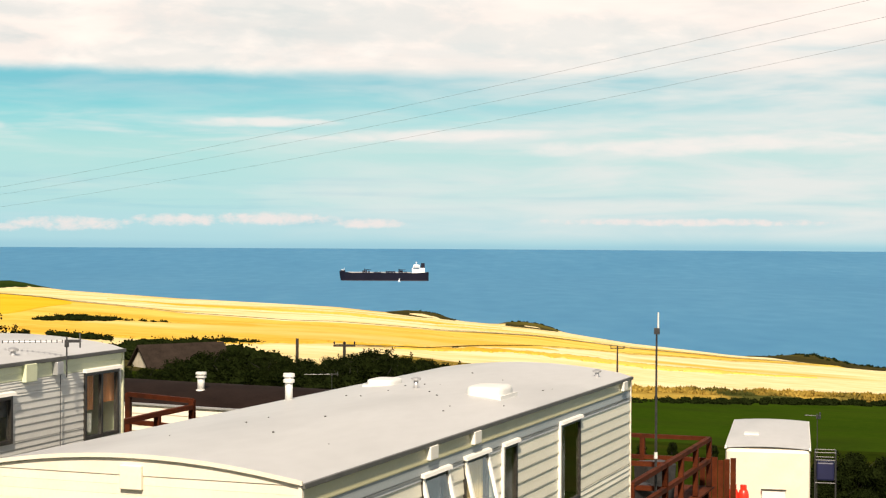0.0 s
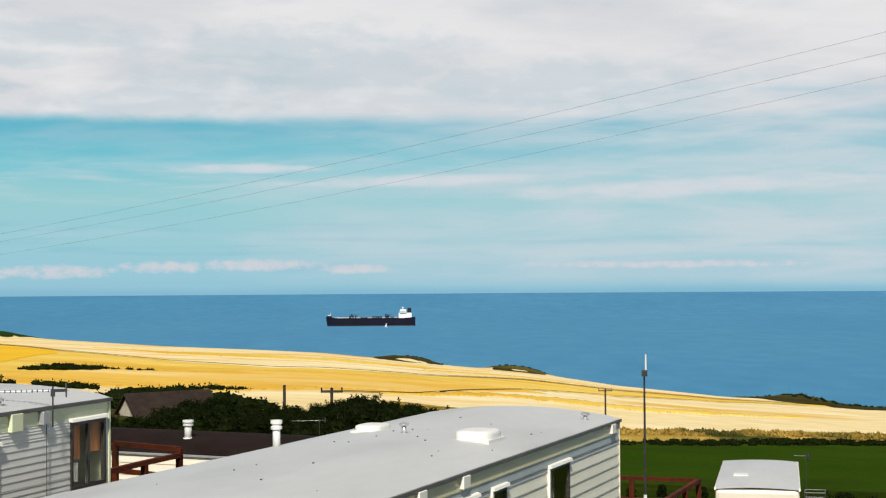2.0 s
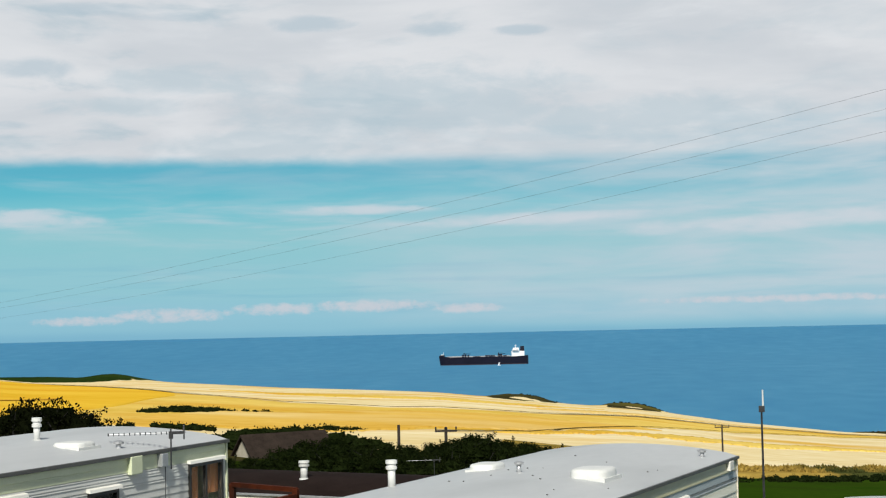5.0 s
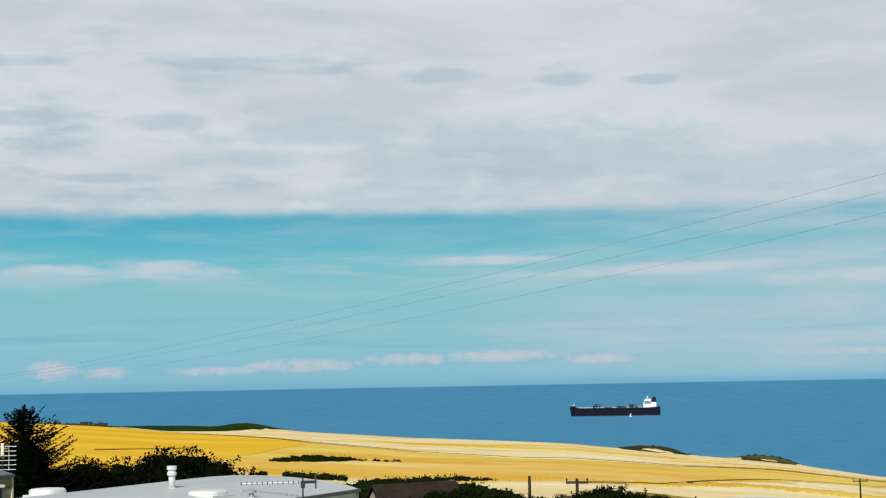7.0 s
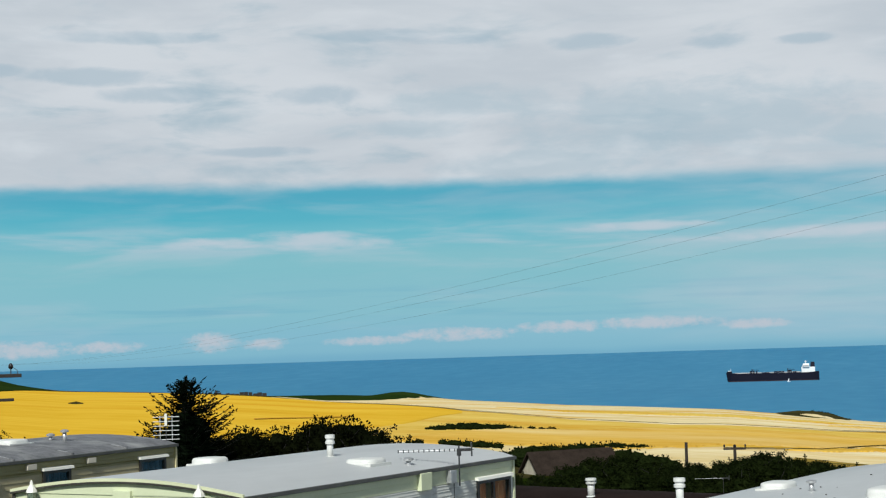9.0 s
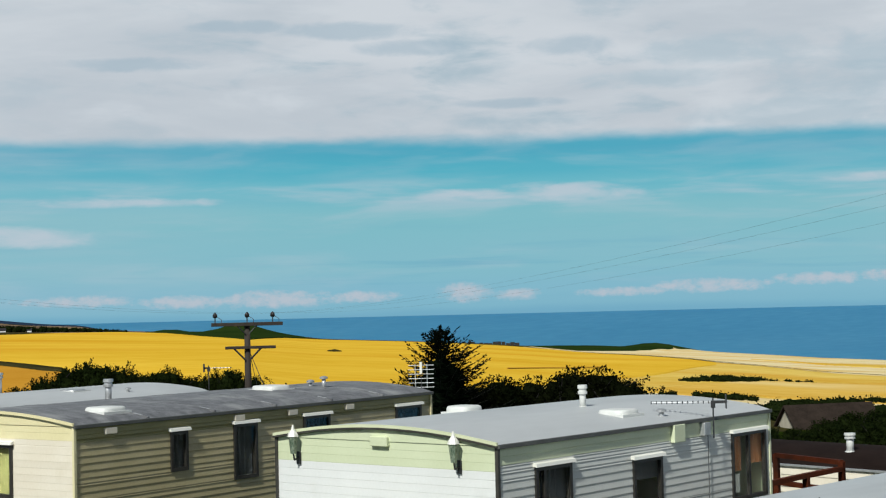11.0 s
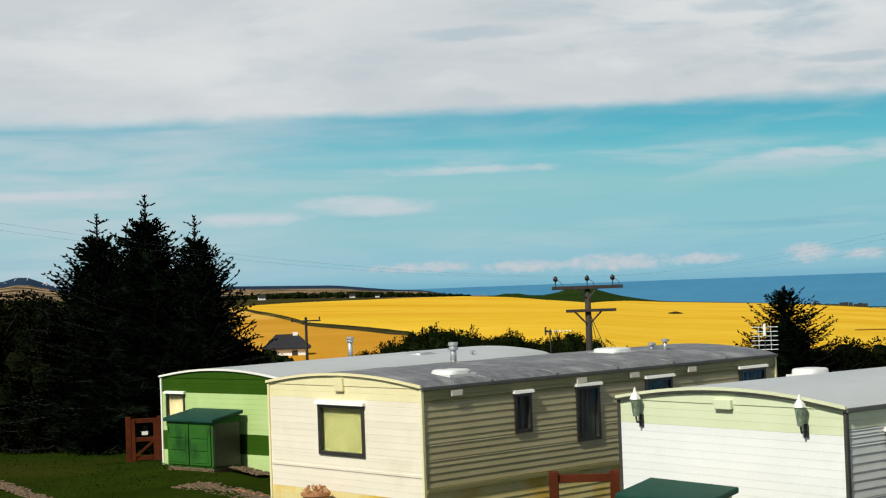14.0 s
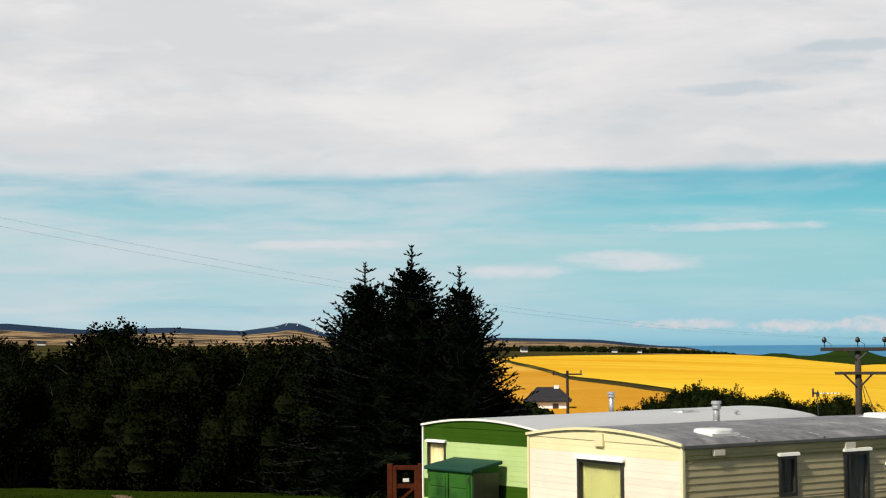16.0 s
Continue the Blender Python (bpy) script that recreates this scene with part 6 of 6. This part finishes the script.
def chest(label, az, r, bearing, width, dep, height, z0, body_mat, lid_mat, latch=True):
    """A garden storage chest: two doors, sloping lid."""
    p = heading(az) * r
    c = thing("storage_chest", label, "storage chest", pose(p.x, p.y, z0, 0, 0, 90 + bearing))
    rise = 0.12
    part("body", Build().hexa([(0, 0, 0), (dep, 0, 0), (dep, width, 0), (0, width, 0)], [(0, 0, height), (dep, 0, height + rise), (dep, width, height + rise), (0, width, height)]), body_mat, c, bevel=0.012)
    o = 0.06
    a = [(-o, -o, height - 0.005), (dep + o, -o, height + rise + 0.012), (dep + o, width + o, height + rise + 0.012), (-o, width + o, height - 0.005)]
    part("lid", Build().hexa(a, [(x, y, z + 0.075) for x, y, z in a]), lid_mat, c, bevel=0.018)
    for k in range(2):
        y0 = 0.05 + k * (width / 2 - 0.03)
        d = part("door", Build().box(-0.03, y0, 0.05, -0.002, y0 + width / 2 - 0.07, height - 0.05), body_mat, c, bevel=0.008)
        for z0_, z1_ in ((0.10, height * 0.35), (height * 0.38, height * 0.62), (height * 0.65, height - 0.10)):
            part("door_panel", Build().box(-0.042, y0 + 0.07, z0_, -0.028, y0 + width / 2 - 0.14, z1_), body_mat, d, bevel=0.006)
        part("hinge", Build().box(-0.045, y0 + (0.01 if k == 0 else width / 2 - 0.11), height - 0.22, -0.03, y0 + (0.04 if k == 0 else width / 2 - 0.08), height - 0.1), TRIM_DARK, d)
    if latch:
        part("latch", Build().tube([(-0.05, width / 2, height - 0.27, 0.02), (-0.05, width / 2, height - 0.2, 0.055), (-0.05, width / 2, height - 0.12, 0.05), (-0.05, width / 2, height - 0.03, 0.03)], 8), TRIM_DARK, c)
    return c


CH_Z = -0.16
chest("tan plastic storage chest with a dark green lid", 25.95, 18.75, -19.0, 1.36, 0.50, 1.03, CH_Z, PLASTIC_TAN, PLASTIC_GREEN)
g0 = ground_z(*(heading(43.5) * 31.9).xy)
gz0 = EYE.z - 31.9 * math.tan(radians(6.30))
green_chest = chest("green metal storage chest with a dark green lid", 43.08, 31.9, -6.75, 1.40, 0.70, 0.90, gz0, SHED_GREEN, PLASTIC_GREEN, False)
# Thin dark sheet over the chest's green side, added to imitate its shade.
part("side_panel", Build().box(0.02, -0.022, 0.03, 0.68, -0.004, 0.88), FRAME, green_chest, "dark sheet that imitates shade on the chest side", bevel=0.006)
part("plinth", Build().box(0.0, 0.0, min(g0 - gz0, 0.0) - 0.3, 0.70, 1.40, 0.0), GRAVEL, green_chest, "low gravelly base under the chest", bevel=0.01)


def gate(label, a0, a1, r, top, height, slats=3, upright=False, tag=False):
    """A timber gate between two posts at bearings a0 and a1."""
    p0, p1 = heading(a0) * r, heading(a1) * r
    w = (p1 - p0).length
    t = math.degrees(math.atan2((p1 - p0).y, (p1 - p0).x))
    zt = EYE.z + r * math.tan(radians(top))
    g = thing("timber_gate", label, "gate", pose(p0.x, p0.y, zt - height, 0, 0, t))
    for x in (0.0, w):
        part("post", Build().box(x - 0.06, -0.06, -0.3, x + 0.06, 0.06, height + 0.03), WOOD_RED, g, bevel=0.01)
    for k in range(slats):
        z = height - 0.06 - k * (height - 0.16) / max(1, slats - 1)
        part("rail", Build().box(0.06, -0.03, z - 0.05, w - 0.06, 0.03, z + 0.05), WOOD_RED, g, bevel=0.006)
    if upright:
        part("brace", Build().hexa([(0.08, -0.028, 0.12), (0.17, -0.028, 0.12), (0.17, -0.045, 0.12), (0.08, -0.045, 0.12)],
                                   [(w - 0.17, -0.028, height * 0.5), (w - 0.08, -0.028, height * 0.5), (w - 0.08, -0.045, height * 0.5), (w - 0.17, -0.045, height * 0.5)]), WOOD_RED, g)
        for x in (0.1, w - 0.1):
            part("stile", Build().box(x - 0.045, -0.05, 0.03, x + 0.045, -0.031, height - 0.03), WOOD_RED, g)
    if tag:
        part("label_plate", Build().box(w * 0.42, -0.05, height * 0.62, w * 0.62, -0.031, height * 0.7), TRIM, g)
    return g


gate("red-brown timber gate between two caravans", 31.1, 28.95, 20.2, -6.95, 1.15, 3)
gate("red-brown timber gate beside the green caravan", 45.98, 44.9, 36.4, -4.40, 0.98, 3, True, True)
sq = heading(30.1) * 20.6
sl = thing("garden_lantern", "small white house-shaped garden lantern", "lantern", pose(sq.x, sq.y, EYE.z - 20.6 * math.tan(radians(8.15)), 0, 0, 30))
part("body", Build().box(-0.055, -0.055, -0.02, 0.055, 0.055, 0.07), TRIM, sl)
part("roof", Build().tube([(0, 0, 0.07, 0.085), (0, 0, 0.12, 0.02)], 4), TRIM, sl)
part("post", Build().rod((0, 0, -1.1), (0, 0, -0.02), 0.02), DARKMETAL, sl)

# pots along the cream caravan
for s_, d_, kind_ in ((3.32, 0.30, "trough"), (2.12, 0.32, "pot"), (0.42, 0.30, "tub")):
    x_, y_, z_ = beside(cream, -d_, s_)
    z_ = max(z_, cream.matrix_world.translation.z - 2.05)
    if kind_ == "trough":
        t_ = thing("planter", "small teal green plastic trough by the caravan wall", "planter", pose(x_, y_, z_, 0, 0, turned(cream)))
        part("body", Build().hexa([(-0.14, -0.24, 0), (0.14, -0.24, 0), (0.14, 0.24, 0), (-0.14, 0.24, 0)], [(-0.17, -0.28, 0.24), (0.17, -0.28, 0.24), (0.17, 0.28, 0.24), (-0.17, 0.28, 0.24)]), material("teal_plastic", (0.05, 0.17, 0.12), (0.08, 0.22, 0.16), 0.5, 5), t_, bevel=0.015)
        part("rim", Build().box(-0.185, -0.295, 0.235, 0.185, 0.295, 0.255), DARKMETAL, t_)
    elif kind_ == "pot":
        t_ = thing("plant_pot", "terracotta bowl of dried flowers on a dark pot", "plant pot", pose(x_, y_, z_))
        part("stand", Build().tube([(0, 0, 0, 0.13), (0, 0, 0.28, 0.16)], 16), TRIM_DARK, t_, smooth=True)
        part("bowl", Build().tube([(0, 0, 0.28, 0.15), (0, 0, 0.42, 0.20), (0, 0, 0.425, 0.225), (0, 0, 0.47, 0.225), (0, 0, 0.465, 0.19)], 18), TERRACOTTA, t_)
        fb_ = Build()
        leaves(fb_, np.random.default_rng(9), (0, 0, 0.48), 0.17, 160, 0.06, 0.35, 0.5)
        part("flowers", fb_, FLOWER, t_)
    else:
        t_ = thing("planter", "round dark green plastic tub by the caravan corner", "planter", pose(x_, y_, z_))
        part("body", Build().tube([(0, 0, 0, 0.2), (0, 0, 0.20, 0.25), (0, 0, 0.205, 0.27), (0, 0, 0.24, 0.27), (0, 0, 0.235, 0.23), (0, 0, 0.18, 0.22)], 18), PLASTIC_GREEN, t_, smooth=True)
        fb_ = Build()
        leaves(fb_, np.random.default_rng(10), (0, 0, 0.22), 0.16, 120, 0.07, 0.4, 0.5)
        part("leaves", fb_, LEAF, t_)


def strip(name, label, a, b, width, mat, seed, stones=0, category="path"):
    """A ragged strip of gravel on the grass from a to b, each (bearing, distance), with loose stones."""
    g = np.random.default_rng(seed)
    p, q = heading(a[0]) * a[1], heading(b[0]) * b[1]
    d = (q - p).normalized()
    nrm = Vector((-d.y, d.x, 0))
    n = 60
    s = Build()
    for i in range(n + 1):
        c = p.lerp(q, i / n)
        for k in (-1, -0.5, 0, 0.5, 1):
            e = c + nrm * k * width / 2 * (0.75 + 0.5 * g.random())
            s.v.append((e.x, e.y, ground_z(e.x, e.y) + (0.02 if abs(k) < 1 else 0.003) + 0.01 * g.random()))
    s.f = [(i * 5 + j, i * 5 + j + 1, i * 5 + j + 6, i * 5 + j + 5) for i in range(n) for j in range(4)]
    for _ in range(stones):
        c = p.lerp(q, g.random()) + nrm * (g.random() - 0.5) * width * 1.1
        lump(s, g, (c.x, c.y, ground_z(c.x, c.y) + 0.02), 0.02 + 0.03 * g.random(), 0.6)
    ob = new(name, s.mesh(name, mat, fix=False))
    return tagged(ob, label, category, kind="stuff")


strip("gravel_strip", "worn gravel wheel track in the lawn", (55.4, 40.5), (51.0, 26.5), 0.34, GRAVEL, 61, 260)
strip("gravel_strip", "worn gravel wheel track in the lawn", (51.9, 37.5), (47.4, 26.5), 0.34, GRAVEL, 62, 260)
strip("gravel_bed", "gravel bed beside the cream caravan", (43.9, 29.6), (41.0, 27.6), 0.8, GRAVEL, 63, 260)
strip("gravel_bed", "gravel heap by the green caravan", (42.6, 32.6), (41.2, 31.4), 0.5, GRAVEL, 64, 160)
strip("edging_strip", "red-brown edging beside the cream caravan", (42.4, 29.0), (41.0, 28.0), 0.35, TERRACOTTA, 65, 0, "edging")

litter = Build()
lrng = np.random.default_rng(71)
for _ in range(22):
    x, y = 1.5 + 9.5 * lrng.random(), 0.25 + 2.4 * lrng.random()
    lump(litter, lrng, (x, y, arch(y, 3.66, 0.17) + 0.05), 0.008 + 0.014 * lrng.random(), 0.5)
specks = new("roof_litter", litter.mesh("roof_litter", TRIM_DARK, fix=False))
specks.matrix_world = pale.matrix_world.copy()
tagged(specks, "small dark leaf litter scattered on the roof", "litter", kind="stuff")

# short grass on the lawn
lawn = Build()
grng = np.random.default_rng(81)
for az, r in zip(43 + 20 * grng.random(7000), 24 + 19 * grng.random(7000)):
    u = heading(az) * r
    z, h_, t_ = ground_z(u.x, u.y), 0.01 + 0.02 * grng.random(), grng.random() * 6.28
    dx, dy, lean = 0.02 * math.cos(t_), 0.02 * math.sin(t_), 0.03 * (grng.random() - 0.5)
    lawn.add([(u.x - dx, u.y - dy, z - 0.01), (u.x + dx, u.y + dy, z - 0.01), (u.x + lean + dx * 0.2, u.y + lean, z + h_)], [(0, 1, 2)])
tagged(new("lawn_grass", lawn.mesh("lawn_grass", GRASS, fix=False)), "short mown grass on the lawn", "grass", kind="stuff")
